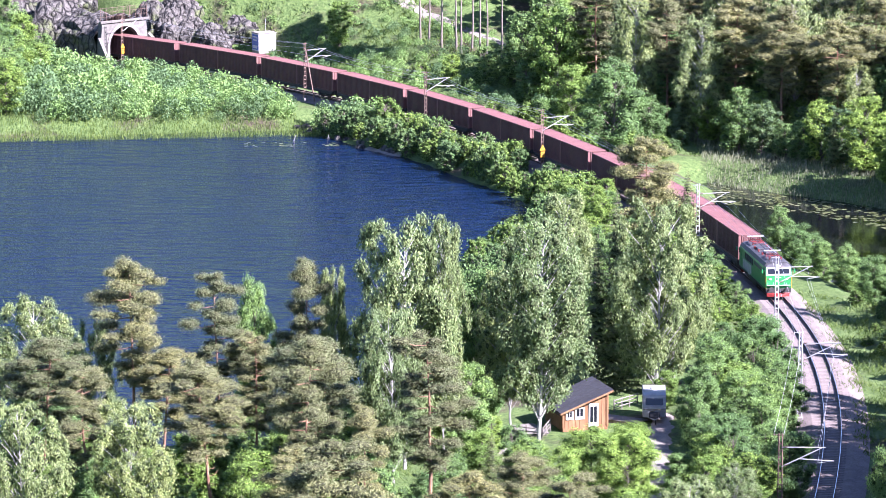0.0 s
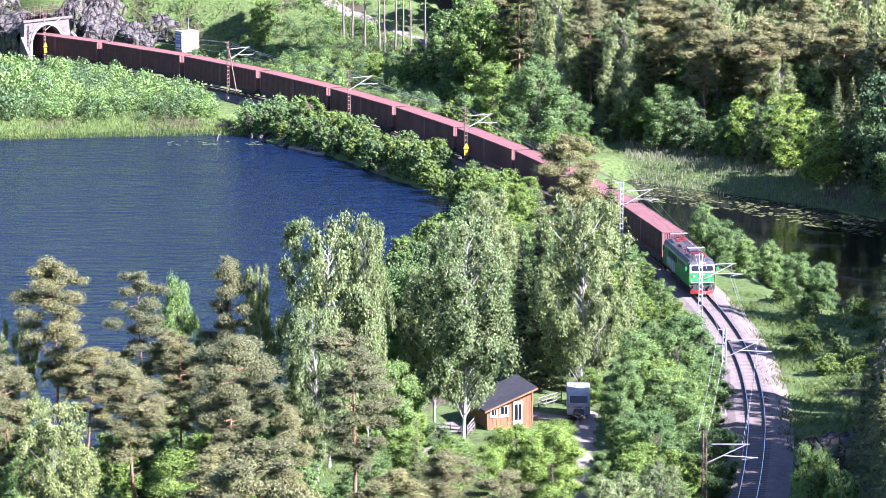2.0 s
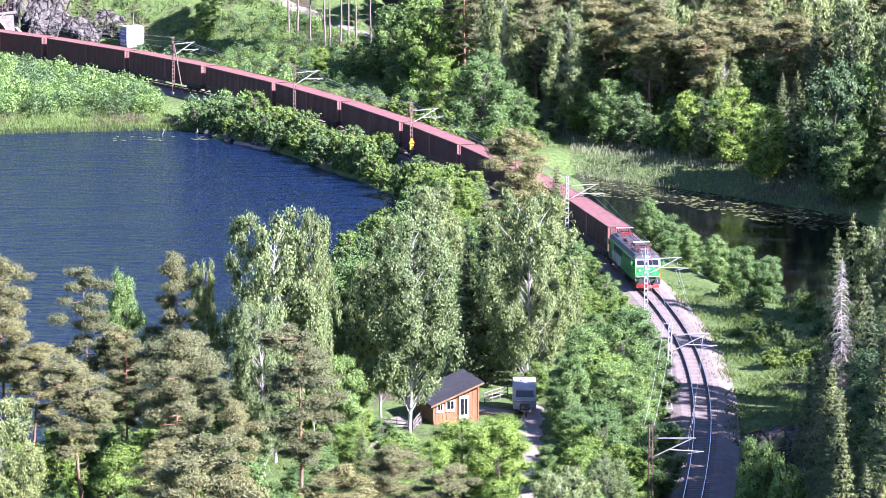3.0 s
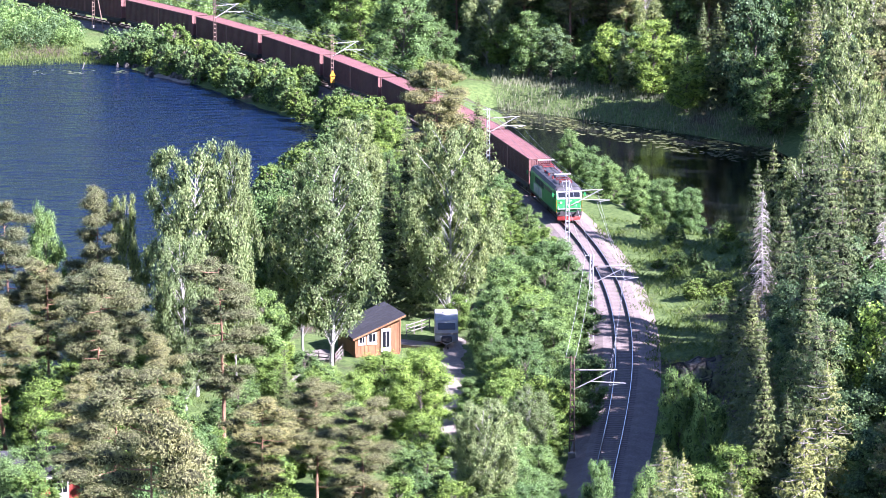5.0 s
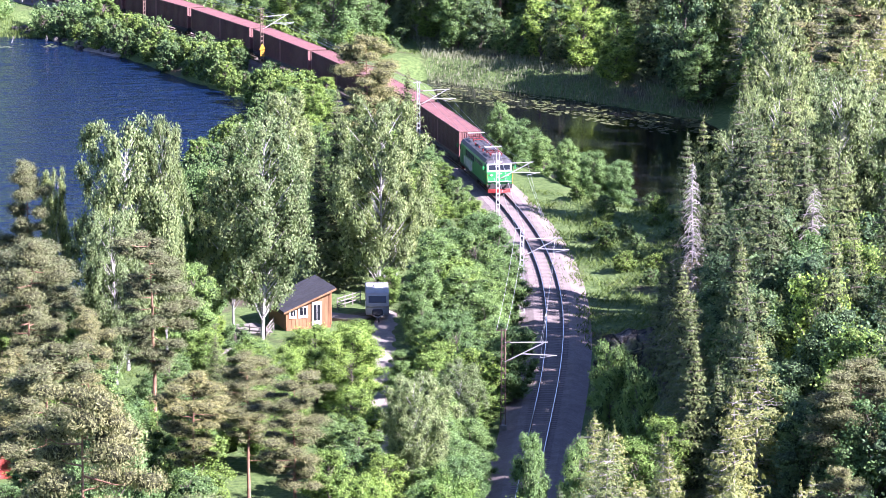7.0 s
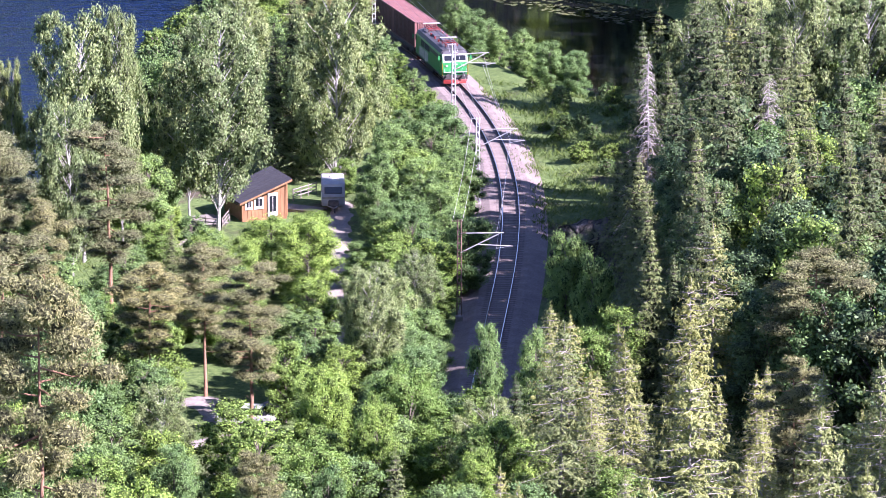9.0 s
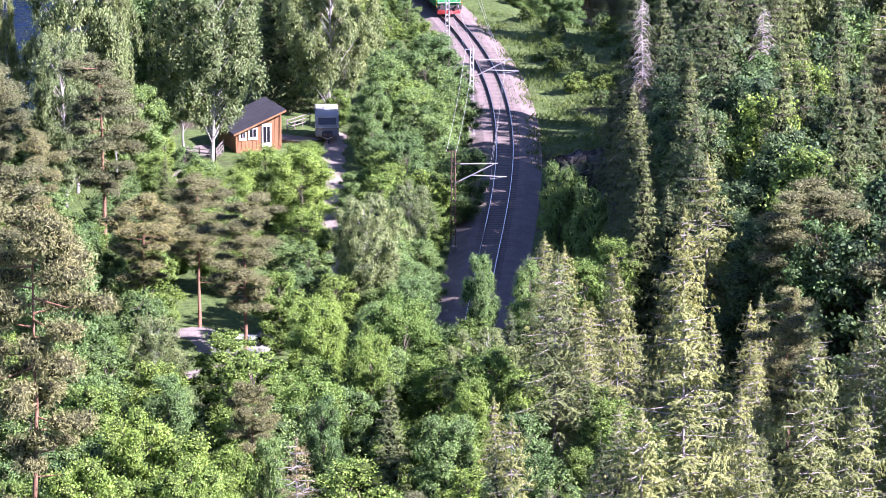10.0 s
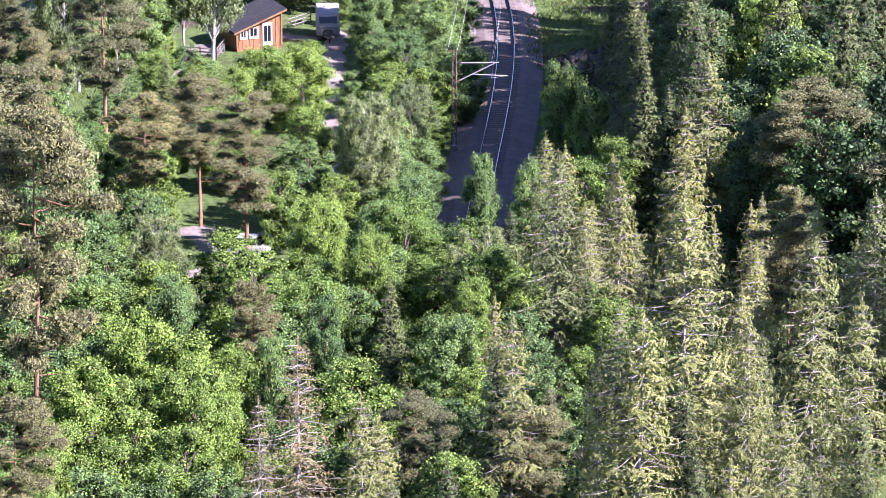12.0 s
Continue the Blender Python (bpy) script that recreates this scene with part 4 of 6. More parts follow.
# thicket under the pines, beside the track and in the foreground
taken += [(x0 + 0.8 * j, 334 + 4 * j) for x0 in (10, 12, 14, 16, 18) for j in range(6)]  # the yard of the cabin stays open
taken += [(20 + 2.5 * i, 355 - 1.6 * i) for i in range(4)]
taken += [(-6 + 1.5 * i, 319 + 2 * j) for i in range(4) for j in range(5)]
wood([(-42, 262), (-42, 337), (-14, 340), (-2, 342), (-2, 262)], "mDhm", 3.2, 420, 5.0, (0.35, 0.62))
wood([(20, 300), (22, 328), (26, 345), (27, 368), (33, 368), (33, 330), (28, 300)], "mDm", 2.6, 300, 4.6, (0.42, 0.62))
wood([(-14, 205), (-14, 262), (24, 262), (24, 205)], "mmFm", 3.4, 420, 4.5, (0.5, 0.75))
wood([(16, 258), (20, 300), (25, 300), (23, 258)], "DD", 3.0, 120, 4.0, (0.4, 0.6))
wood([(16, 372), (10, 390), (10, 440), (14, 478), (21, 470), (30, 425), (31, 380), (27, 352), (24, 345)], "mhm", 2.8, 460, 4.6, (0.26, 0.42))
wood([(-45, 200), (-45, 262), (-12, 262), (-12, 200)], "mpd", 5.5, 200)
wood([(-14, 262), (-14, 300), (2, 300), (4, 262)], "mmD", 3.6, 200, 4.0, (0.4, 0.65))
wood([(11, 264), (12, 300), (15.5, 300), (17, 264)], "mm", 3.2, 100, 4.0, (0.35, 0.55))
for x, y, h in ((-60.5, 597, 6), (-64, 604, 8), (-67, 612, 10), (-60, 590, 5.5), (-64, 594, 7)):
    plant("m", x, y, h)
    taken.append((x, y))
wood([(-20, 552.5), (-11, 536.5), (-5, 527.5), (1, 512.5), (7, 498.5), (12, 482.5), (12, 470), (24, 470), (20, 500), (10, 530), (-10, 556)], "h", 1.6, 1500, 4.0, (0.6, 1.35))
wood([(13, 482), (10, 466), (5, 450), (1, 430), (-1, 400), (-5, 368), (-11, 354), (-2, 352), (6, 368), (8, 400), (11, 440), (18, 474)], "h", 1.8, 900, 4.0, (0.6, 1.25))
# scrub on the far shore and along the embankment
wood([(-84, 549), (-84, 640), (-66, 616), (-62, 590), (-60, 550)], "mdmh", 2.6, 520, 12.0, (0.45, 0.75))
wood([(-84, 549), (-84, 640), (-66, 616), (-62, 590), (-60, 550)], "h", 1.9, 600, 9.0, (0.6, 2.0))
wood([(-62, 549), (-62, 606), (-50, 598), (-48, 550)], "h", 1.7, 900, 9.0, (0.4, 1.5))
wood([(-48, 551), (-48, 598), (-24, 566), (-20, 555)], "h", 1.6, 1300, 6.5, (0.5, 1.15))
wood([(-20, 556), (-4, 533), (3, 516), (12, 490), (20, 470), (16, 494), (4, 524), (-12, 554)], "h", 1.7, 900, 4.2, (0.6, 1.2))
wood([(-30, 604), (-14, 584), (8, 545), (22, 515), (32, 508), (33, 525), (20, 552), (4, 590), (-20, 606)], "h", 2.1, 800, 5.0, (0.4, 1.1))
wood([(-14, 604), (8, 566), (24, 535), (36, 532), (36, 541), (16, 556), (4, 590), (-10, 612)], "hhd", 2.8, 400, 12.0, (0.35, 0.7))



def far_scrub(seed, leaves=420, size=0.30):
    """All the far bushes in one mesh: four bush shapes, each set many times."""
    rng = np.random.default_rng(seed)
    shapes = []
    for _ in range(4):
        vs, fs, k = [], [], 0
        for j in range(16):
            a, u = j * 2.4, (j + 0.5) / 16
            r = 1.6 * math.sin(math.pi * (0.25 + 0.65 * u)) * rng.uniform(0.4, 1.0)
            c, rad = np.array([math.cos(a) * r, math.sin(a) * r, 0.35 + 2.5 * u]), np.array([0.65, 0.65, 0.5]) * rng.uniform(0.75, 1.25)
            pts, d = cloud(rng, c, rad, leaves // 16, 0.55)
            v, f = cards(rng, pts, size, size * 0.7, None, 1.0, d + 0.5 * (c - (0, 0, 1.2)), 0.5)
            vs.append(v)
            fs.append(f + k)
            k += len(v)
        shapes.append((np.concatenate(vs), np.concatenate(fs)))
    groups = []
    for i, m in enumerate(scrub):
        v, f = shapes[i % 4]
        w = np.array(m)
        groups.append((v @ w[:3, :3].T + w[:3, 3], f))
    return groups


for mat, first, label in ((BROAD_LEAF, 0, "dense green scrub on the far bank and slope"), (DARK_LEAF, 1, "darker green alder scrub on the far bank and slope")):
    tagged(new("scrub", crown_mesh("scrub", far_scrub(81 + first)[first::2], mat)), label, "scrub", kind="stuff")

# the wood beyond the pond also holds one of every kind not yet planted
for k, kind in enumerate(KINDS):
    for proto in KINDS[kind]:
        if not proto.get("used"):
            planted[kind] = KINDS[kind].index(proto)
            plant(kind, 74 + 3 * k, 470 - 2 * k)
# ---- the train, standing on the curve ----
LEAD = 59.0  # the train's front, in metres along the line from its datum
_at, _X, _Y, _dx, _dy = rail_frames(353.2, 660, 0.5)


def along(d, z=0.0):
    """Pose on the track d metres up the line from the datum: x runs forwards, y to the train's left."""
    a, b = np.interp(d, _at, _dx), np.interp(d, _at, _dy)
    return pose(float(np.interp(d, _at, _X)), float(np.interp(d, _at, _Y)), z, 0, 0, math.degrees(math.atan2(-b, -a)))


def hull(points):
    bm = bmesh.new()
    for p in points:
        bm.verts.new(p)
    bmesh.ops.convex_hull(bm, input=bm.verts)
    return bm


def wheelset(x, parent, r=0.48):
    axle = part("wheelset", merge(rod((x, -0.80, r), (x, -0.66, r), r, 18), rod((x, 0.66, r), (x, 0.80, r), r, 18), rod((x, -0.7, r), (x, 0.7, r), 0.08, 8)), RAIL_STEEL, parent, "steel wheelset")
    return axle


def bogie(x, parent, base=1.8, r=0.46):
    b = part("bogie", merge(*[block((base + 1.3, 0.16, 0.28), (x, s * 0.98, r + 0.12), 0.03) for s in (-1, 1)], block((0.5, 2.0, 0.3), (x, 0, r + 0.15), 0.03)), FLOOR_BLACK, parent, "black bogie frame")
    for s in (-1, 1):
        wheelset(x + s * base / 2, b, r)
        for o in (-1, 1):
            part("axle_box", block((0.34, 0.2, 0.34), (x + s * base / 2, o * 1.08, r), 0.04), FLOOR_BLACK, b)
    return b


def buffers(x, face, parent, mat=None):
    for s in (-1, 1):
        part("buffer", merge(rod((x, s * 0.875, 1.05), (x + face * 0.5, s * 0.875, 1.05), 0.1, 10), rod((x + face * 0.5, s * 0.875, 1.05), (x + face * 0.58, s * 0.875, 1.05), 0.24, 14)), mat or FLOOR_BLACK, parent)


def pantograph(x, parent, mat):
    """A lowered pantograph: red frame, arms folded, collector pan on top."""
    p = part("pantograph", merge(*[block((2.2, 0.08, 0.08), (x, s * 0.62, 4.02), 0.01) for s in (-1, 1)], *[block((0.08, 1.35, 0.08), (x + o, 0, 4.02), 0.01) for o in (-1.05, 0.0, 1.05)]), mat, parent, "dark red pantograph frame")
    part("arm", merge(*[rod((x - 1.0, s * 0.5, 4.08), (x + 0.95, s * 0.28, 4.26), 0.035) for s in (-1, 1)], *[rod((x + 0.95, s * 0.28, 4.26), (x - 0.75, s * 0.5, 4.42), 0.03) for s in (-1, 1)]), mat, p)
    part("collector_pan", merge(*[rod((x - 0.75 + o, -0.9, 4.45), (x - 0.75 + o, 0.9, 4.45), 0.04) for o in (-0.14, 0.14)]), GALVANISED, p, "grey collector strip")
    for o in (-0.9, 0.9):
        for s in (-1, 1):
            part("insulator", merge(*[rod((x + o, s * 0.62, 3.78 + k * 0.06), (x + o, s * 0.62, 3.81 + k * 0.06), 0.10 if k % 2 else 0.07, 8) for k in range(4)]), mat, p)


def locomotive(m):
    t = thing("locomotive", "green electric locomotive with white cab trim and red buffer beam", "locomotive", m)
    side = [(-1.48, 1.02), (-1.5, 1.2), (-1.5, 3.1), (-1.42, 3.3), (1.42, 3.3), (1.5, 3.1), (1.5, 1.2), (1.48, 1.02)]
    part("body", prism(side, -6.3, 6.3), LOCO_GREEN, t, "green painted loco body")
    part("roof", prism([(-1.44, 3.29), (-1.2, 3.62), (-0.7, 3.74), (0.7, 3.74), (1.2, 3.62), (1.44, 3.29)], -6.6, 6.6), LOCO_ROOF, t, "grey ribbed loco roof")
    for k in range(12):
        x = -5.8 + k * 1.05
        part("roof_rib", prism([(-1.21, 3.63), (-0.7, 3.765), (0.7, 3.765), (1.21, 3.63), (0.7, 3.72), (-0.7, 3.72)], x, x + 0.06), LOCO_ROOF, t)
    for e in (-1, 1):
        cab = part("cab", hull([(e * 6.25, s * 1.5, z) for s in (-1, 1) for z in (1.02, 3.1)] + [(e * 7.25, s * 1.40, z) for s in (-1, 1) for z in (1.05, 2.35)] + [(e * 6.95, s * 1.36, 3.25) for s in (-1, 1)] + [(e * 6.25, s * 1.42, 3.3) for s in (-1, 1)]), LOCO_GREEN, t, "green cab end")
        part("cab_roof", hull([(e * 6.3, s * 1.42, 3.3) for s in (-1, 1)] + [(e * 7.0, s * 1.34, 3.27) for s in (-1, 1)] + [(e * 6.3, s * 1.0, 3.7) for s in (-1, 1)] + [(e * 6.75, s * 0.95, 3.52) for s in (-1, 1)]), LOCO_ROOF, cab)
        tilt = Matrix.Rotation(e * -math.atan2(0.30, 0.90), 4, "Y")
        part("window_surround", block((0.05, 2.66, 0.86), (e * 7.115, 0, 2.82), 0.015, tilt), WHITE, cab, "white windscreen surround")
        for s in (-1, 1):
            part("windscreen", block((0.05, 1.08, 0.56), (e * 7.135, s * 0.62, 2.84), 0.01, tilt), GLASS_DARK, cab, "dark windscreen")
            part("headlight", rod((e * 7.2, s * 0.88, 2.05), (e * 7.31, s * 0.88, 2.05), 0.11, 12), WHITE, cab, "round white headlight")
            part("marker_light", rod((e * 7.2, s * 1.1, 2.05), (e * 7.29, s * 1.1, 2.05), 0.06, 10), RED, cab, "small red lamp")
            part("mirror", merge(rod((e * 7.0, s * 1.38, 2.9), (e * 7.05, s * 1.7, 2.9), 0.02), block((0.06, 0.16, 0.42), (e * 7.05, s * 1.72, 2.85), 0.01)), LOCO_GREEN, cab)
            part("handrail", rod((e * 7.28, s * 1.36, 1.0), (e * 7.28, s * 1.36, 2.3), 0.025), YELLOW, cab, "yellow handrail")
            part("cab_window", block((0.7, 0.04, 0.6), (e * 6.55, s * 1.492, 2.75), 0.01), GLASS_DARK, cab)
            part("cab_door", block((0.62, 0.03, 1.75), (e * 5.75, s * 1.505, 2.15), 0.01), LOCO_GREEN, cab)
        part("top_light", block((0.12, 0.5, 0.16), (e * 6.98, 0, 3.40), 0.03), WHITE, cab, "twin roof headlamp")
        part("badge", block((0.03, 0.5, 0.09), (e * 7.262, 0, 2.2), 0.005), WHITE, cab, "plain white bar badge")
        part("buffer_beam", block((0.25, 2.7, 0.5), (e * 7.12, 0, 0.82), 0.03), FLOOR_BLACK, t)
        part("snow_plough", hull([(e * 7.2, s * 1.25, 0.55) for s in (-1, 1)] + [(e * 7.2, s * 1.25, 0.16) for s in (-1, 1)] + [(e * 7.55, 0, 0.5), (e * 7.62, 0, 0.16)]), RED, t, "red snow plough")
        buffers(e * 7.2, e, t)
        part("front_step", merge(block((0.25, 2.5, 0.05), (e * 7.38, 0, 1.38), 0.01), *[rod((e * 7.42, y, 1.38), (e * 7.42, y, 1.75), 0.02) for y in (-1.2, -0.6, 0, 0.6, 1.2)]), GALVANISED, t, "grey front step with hand rail")
        bogie(e * 3.9, t, 2.7, 0.62)
    for s in (-1, 1):
        part("sill", block((12.6, 0.06, 0.20), (0, s * 1.47, 1.0), 0.01), FLOOR_BLACK, t)
        for k in range(5):
            part("lettering", block((0.78, 0.02, 0.95 if k in (0, 1, 2, 4) else 1.15), (s * (4.1 - k * 0.95) - (0 if s > 0 else 0), s * 1.512, 1.72 - (0.1 if k == 3 else 0)), 0.008), WHITE, t, "white lettering drawn as plain bars")
            part("dark_lettering", block((0.8, 0.02, 0.7), (s * (3.2 - k * 0.95), s * 1.512, 2.72), 0.008), SLATE, t, "dark lettering drawn as plain bars")
        for k in range(4):
            part("side_vent", block((0.9, 0.03, 0.42), (s * (-1.9 - k * 1.1), s * 1.508, 2.85), 0.01), LOCO_ROOF, t, "grey side grille")
        part("transformer_box", block((3.6, 0.5, 0.65), (0, s * 1.05, 0.62), 0.05), FLOOR_BLACK, t)
    pantograph(4.4, t, RED)
    pantograph(-4.6, t, RED)
    for size, at in (((1.5, 1.2, 0.26), (1.4, 0.2, 3.86)), ((1.1, 0.7, 0.2), (-1.3, -0.35, 3.83)), ((0.8, 1.6, 0.16), (5.95, 0, 3.7))):
        part("roof_box", block(size, at, 0.05), LOCO_ROOF, t, "grey roof equipment box")
    for k in range(6):
        part("roof_insulator", merge(*[rod((-2.9 + k * 1.0, 0.75 * (-1) ** k, 3.72 + j * 0.07), (-2.9 + k * 1.0, 0.75 * (-1) ** k, 3.76 + j * 0.07), 0.11, 8) for j in range(4)]), RED, t)
    part("roof_cable", rod((-3.5, 0.55, 4.03), (3.4, 0.55, 4.03), 0.03), GALVANISED, t)
    return t


def flat_wagon(m):
    t = thing("flat_wagon", "black skeletal container flat wagon on two bogies", "wagon", m, "wagons of the train")
    part("centre_sill", merge(*[block((18.9, 0.22, 0.5), (0, s * 0.4, 0.86), 0.02) for s in (-1, 1)]), FLOOR_BLACK, t)
    for s in (-1, 1):
        part("side_sill", block((18.9, 0.14, 0.34), (0, s * 1.22, 0.96), 0.02), FLOOR_BLACK, t)
    for k in range(9):
        part("cross_beam", block((0.22, 2.4, 0.22), (-9.2 + k * 2.3, 0, 0.98), 0.02), FLOOR_BLACK, t)
    for e in (-1, 1):
        part("end_beam", block((0.24, 2.6, 0.42), (e * 9.45, 0, 1.0), 0.02), FLOOR_BLACK, t)
        buffers(e * 9.5, e, t)
        bogie(e * 7.1, t)
    part("brake_gear", merge(block((1.6, 0.7, 0.4), (1.0, 0.6, 0.55), 0.05), rod((-2.8, -0.6, 0.55), (-1.0, -0.6, 0.55), 0.2, 12)), GALVANISED, t, "grey brake cylinder and box")
    return t


def container(m):
    """A ribbed steel box: corner posts, pressed walls and roof, end doors."""
    L, W, H0, H1 = 9.72, 2.5, 1.18, 4.06
    t = thing("container", "red ribbed steel freight container on a wagon", "container", m, "red containers of the train")

    def pressed(n, a, depth):
        out = []
        for i in range(n):
            x0 = -a + 2 * a * i / n
            w = 2 * a / n
            out += [(x0 + w * 0.08, 0), (x0 + w * 0.42, 0), (x0 + w * 0.55, -depth), (x0 + w * 0.95, -depth)]
        return [(-a, 0)] + out + [(a, 0)]

    for s in (-1, 1):
        bm = bmesh.new()
        lo = [bm.verts.new((x, s * (W / 2 - 0.03 + d), H0 + 0.12)) for x, d in pressed(26, L / 2 - 0.1, 0.05)]
        hi = [bm.verts.new((x, s * (W / 2 - 0.03 + d), H1 - 0.1)) for x, d in pressed(26, L / 2 - 0.1, 0.05)]
        for i in range(len(lo) - 1):
            bm.faces.new((lo[i], lo[i + 1], hi[i + 1], hi[i]))
        bmesh.ops.recalc_face_normals(bm, faces=bm.faces)
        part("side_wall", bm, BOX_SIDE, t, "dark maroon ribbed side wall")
        part("top_rail", block((L, 0.1, 0.12), (0, s * (W / 2 - 0.05), H1 - 0.06), 0.015), BOX_RED, t)
        part("bottom_rail", block((L, 0.1, 0.16), (0, s * (W / 2 - 0.05), H0 + 0.08), 0.015), BOX_SIDE, t)
    bm = bmesh.new()
    prof = [(x, d) for x, d in pressed(22, L / 2 - 0.1, 0.025)]
    a = [bm.verts.new((x, -W / 2 + 0.06, H1 - 0.02 + d)) for x, d in prof]
    b = [bm.verts.new((x, W / 2 - 0.06, H1 - 0.02 + d)) for x, d in prof]
    for i in range(len(a) - 1):
        bm.faces.new((a[i], a[i + 1], b[i + 1], b[i]))
    bmesh.ops.recalc_face_normals(bm, faces=bm.faces)
    part("roof", bm, BOX_RED, t, "lighter dull red container roof")
    for e in (-1, 1):
        for s in (-1, 1):
            part("corner_post", block((0.14, 0.14, H1 - H0), (e * (L / 2 - 0.07), s * (W / 2 - 0.07), (H0 + H1) / 2), 0.015), BOX_RED, t)
        bm = bmesh.new()
        lo = [bm.verts.new((e * (L / 2 - 0.03 + d), y, H0 + 0.1)) for y, d in pressed(9, W / 2 - 0.12, 0.06)]
        hi = [bm.verts.new((e * (L / 2 - 0.03 + d), y, H1 - 0.1)) for y, d in pressed(9, W / 2 - 0.12, 0.06)]
        for k in range(len(lo) - 1):
            bm.faces.new((lo[k], lo[k + 1], hi[k + 1], hi[k]))
        bmesh.ops.recalc_face_normals(bm, faces=bm.faces)
        part("end_wall", bm, BOX_RED, t)
        part("end_header", block((0.12, W, 0.14), (e * (L / 2 - 0.06), 0, H1 - 0.07), 0.015), BOX_RED, t)
    part("floor_plate", block((L - 0.1, W - 0.1, 0.08), (0, 0, H0 + 0.06)), FLOOR_BLACK, t)
    return t


locomotive(along(LEAD + 7.75))
first_wagon, first_box = flat_wagon(along(LEAD + 26.3)), container(along(LEAD + 21.4))
for i in range(11):
    d = LEAD + 26.3 + 20.9 * i
    if i:
        copy_thing(first_wagon, along(d))
    for o in (-4.91, 4.91):
        if i or o > 0:
            c = along(d + o)
            c = Matrix.Translation(c.translation) @ along(d).to_3x3().to_4x4()
            base, fwd = along(d), along(d).to_3x3() @ Vector((1, 0, 0))
            c.translation = base.translation - fwd * o
            copy_thing(first_box, c)
first_box.matrix_basis = along(LEAD + 26.3) @ Matrix.Translation((4.91, 0, 0))

# ---- along the line: masts, wires, signs, tunnel ----
def mast(y, side=-2.9, mat=None, sign="", tall=7.9):
    """A lattice catenary mast with its bracket arms over the track."""
    mat = mat or GALVANISED
    s = 1.0
    x = float(track_x(y))
    slope = float(track_x(y + 1) - track_x(y - 1)) / 2
    right = Vector((1, -slope, 0)).normalized()
    at = Vector((x, y, 0)) + right * side
    z0 = height(at.x, at.y)
    m = Matrix.Translation((at.x, at.y, 0)) @ Matrix.Rotation(math.atan2(right.y, right.x), 4, "Z")
    t = thing("catenary_mast", ("galvanised" if mat is GALVANISED else "rusty brown") + " lattice catenary mast with bracket arms" + (" and a yellow sign" if sign else ""), "mast", m, "catenary masts along the track")
    part("foundation", block((0.6, 0.6, 0.9), (0, 0, z0 + 0.1), 0.04), CONCRETE, t, "concrete foundation")
    for o in (-0.19, 0.19):
        part("post", rod((o, 0, z0 + 0.4), (o * 0.7, 0, tall), 0.055, 4), mat, t)
    n = 12
    for k in range(n):
        z = 0.9 + k * (tall - 1.2) / n
        part("batten", block((0.36, 0.05, 0.13), (0, 0, z)), mat, t)
    arm = part("top_tube", rod((0.1, 0, 6.75), (3.6, 0, 6.85), 0.045), GALVANISED, t)
    part("stay_tube", rod((0.1, 0, 5.15), (3.3, 0, 6.8), 0.045), GALVANISED, t)
    part("registration_tube", rod((1.5, 0, 5.85), (4.3, 0, 5.75), 0.04), GALVANISED, t)
    part("steady_arm", rod((4.2, 0, 5.75), (3.0, 0, 5.55), 0.02), GALVANISED, t)
    for q in ((0.25, 6.75), (0.3, 5.25)):
        part("insulator", merge(*[rod((q[0] + 0.07 * k, 0, q[1] + 0.02 * k), (q[0] + 0.07 * k + 0.04, 0, q[1] + 0.02 * k), 0.085, 8) for k in range(5)]), RUSTY_MAST, t, "brown insulator")
    part("feeder_bracket", rod((-0.6, 0, tall - 0.15), (0.3, 0, tall - 0.15), 0.04), mat, t)
    if sign:
        part("sign", merge(block((0.06, 0.03, 0.03), (0, -0.1, 2.6)), block((0.55, 0.04, 0.75), (0, -0.14, 2.1), 0.01)), YELLOW, t, "yellow sign plate")
        tri = bmesh.new()
        vs = [tri.verts.new(p) for p in ((-0.42, -0.14, 2.6), (0.42, -0.14, 2.6), (0, -0.14, 3.35), (-0.42, -0.10, 2.6), (0.42, -0.10, 2.6), (0, -0.10, 3.35))]
        for f in ((0, 1, 2), (5, 4, 3), (0, 3, 4, 1), (1, 4, 5, 2), (2, 5, 3, 0)):
            tri.faces.new([vs[i] for i in f])
        part("warning_triangle", tri, YELLOW, t, "yellow triangle sign")
        part("sign_bar", merge(block((0.3, 0.02, 0.07), (0, -0.168, 2.2)), block((0.3, 0.02, 0.07), (0, -0.168, 2.0))), SLATE, t, "black bars on the sign")
    return m


MASTS = [(606.5, RUSTY_MAST, "y"), (569.5, RUSTY_MAST, ""), (537.5, RUSTY_MAST, ""), (500.5, RUSTY_MAST, "y"), (440, GALVANISED, ""), (393.5, GALVANISED, ""), (354.5, GALVANISED, ""), (312, RUSTY_MAST, "")]
poses = [mast(y, -3.0, mt, sg) for y, mt, sg in MASTS]
# the mast by the far shore leans on a strut
strut = poses[1]
part("strut", rod((0.0, -0.2, 7.0), (0.4, -2.2, -0.9), 0.09, 6), RUSTY_MAST, thing("mast_strut", "slanting rusty steel strut against a catenary mast", "strut", strut))


def wire(a, b, sag, r, parent, name):
    pts = [(a.lerp(b, i / 12) - Vector((0, 0, sag * (1 - (2 * i / 12 - 1) ** 2))), r) for i in range(13)]
    v, f = limbs([[(tuple(p), q) for p, q in pts]], 4)
    child(name, mesh_of(name, v, f, GALVANISED), parent)


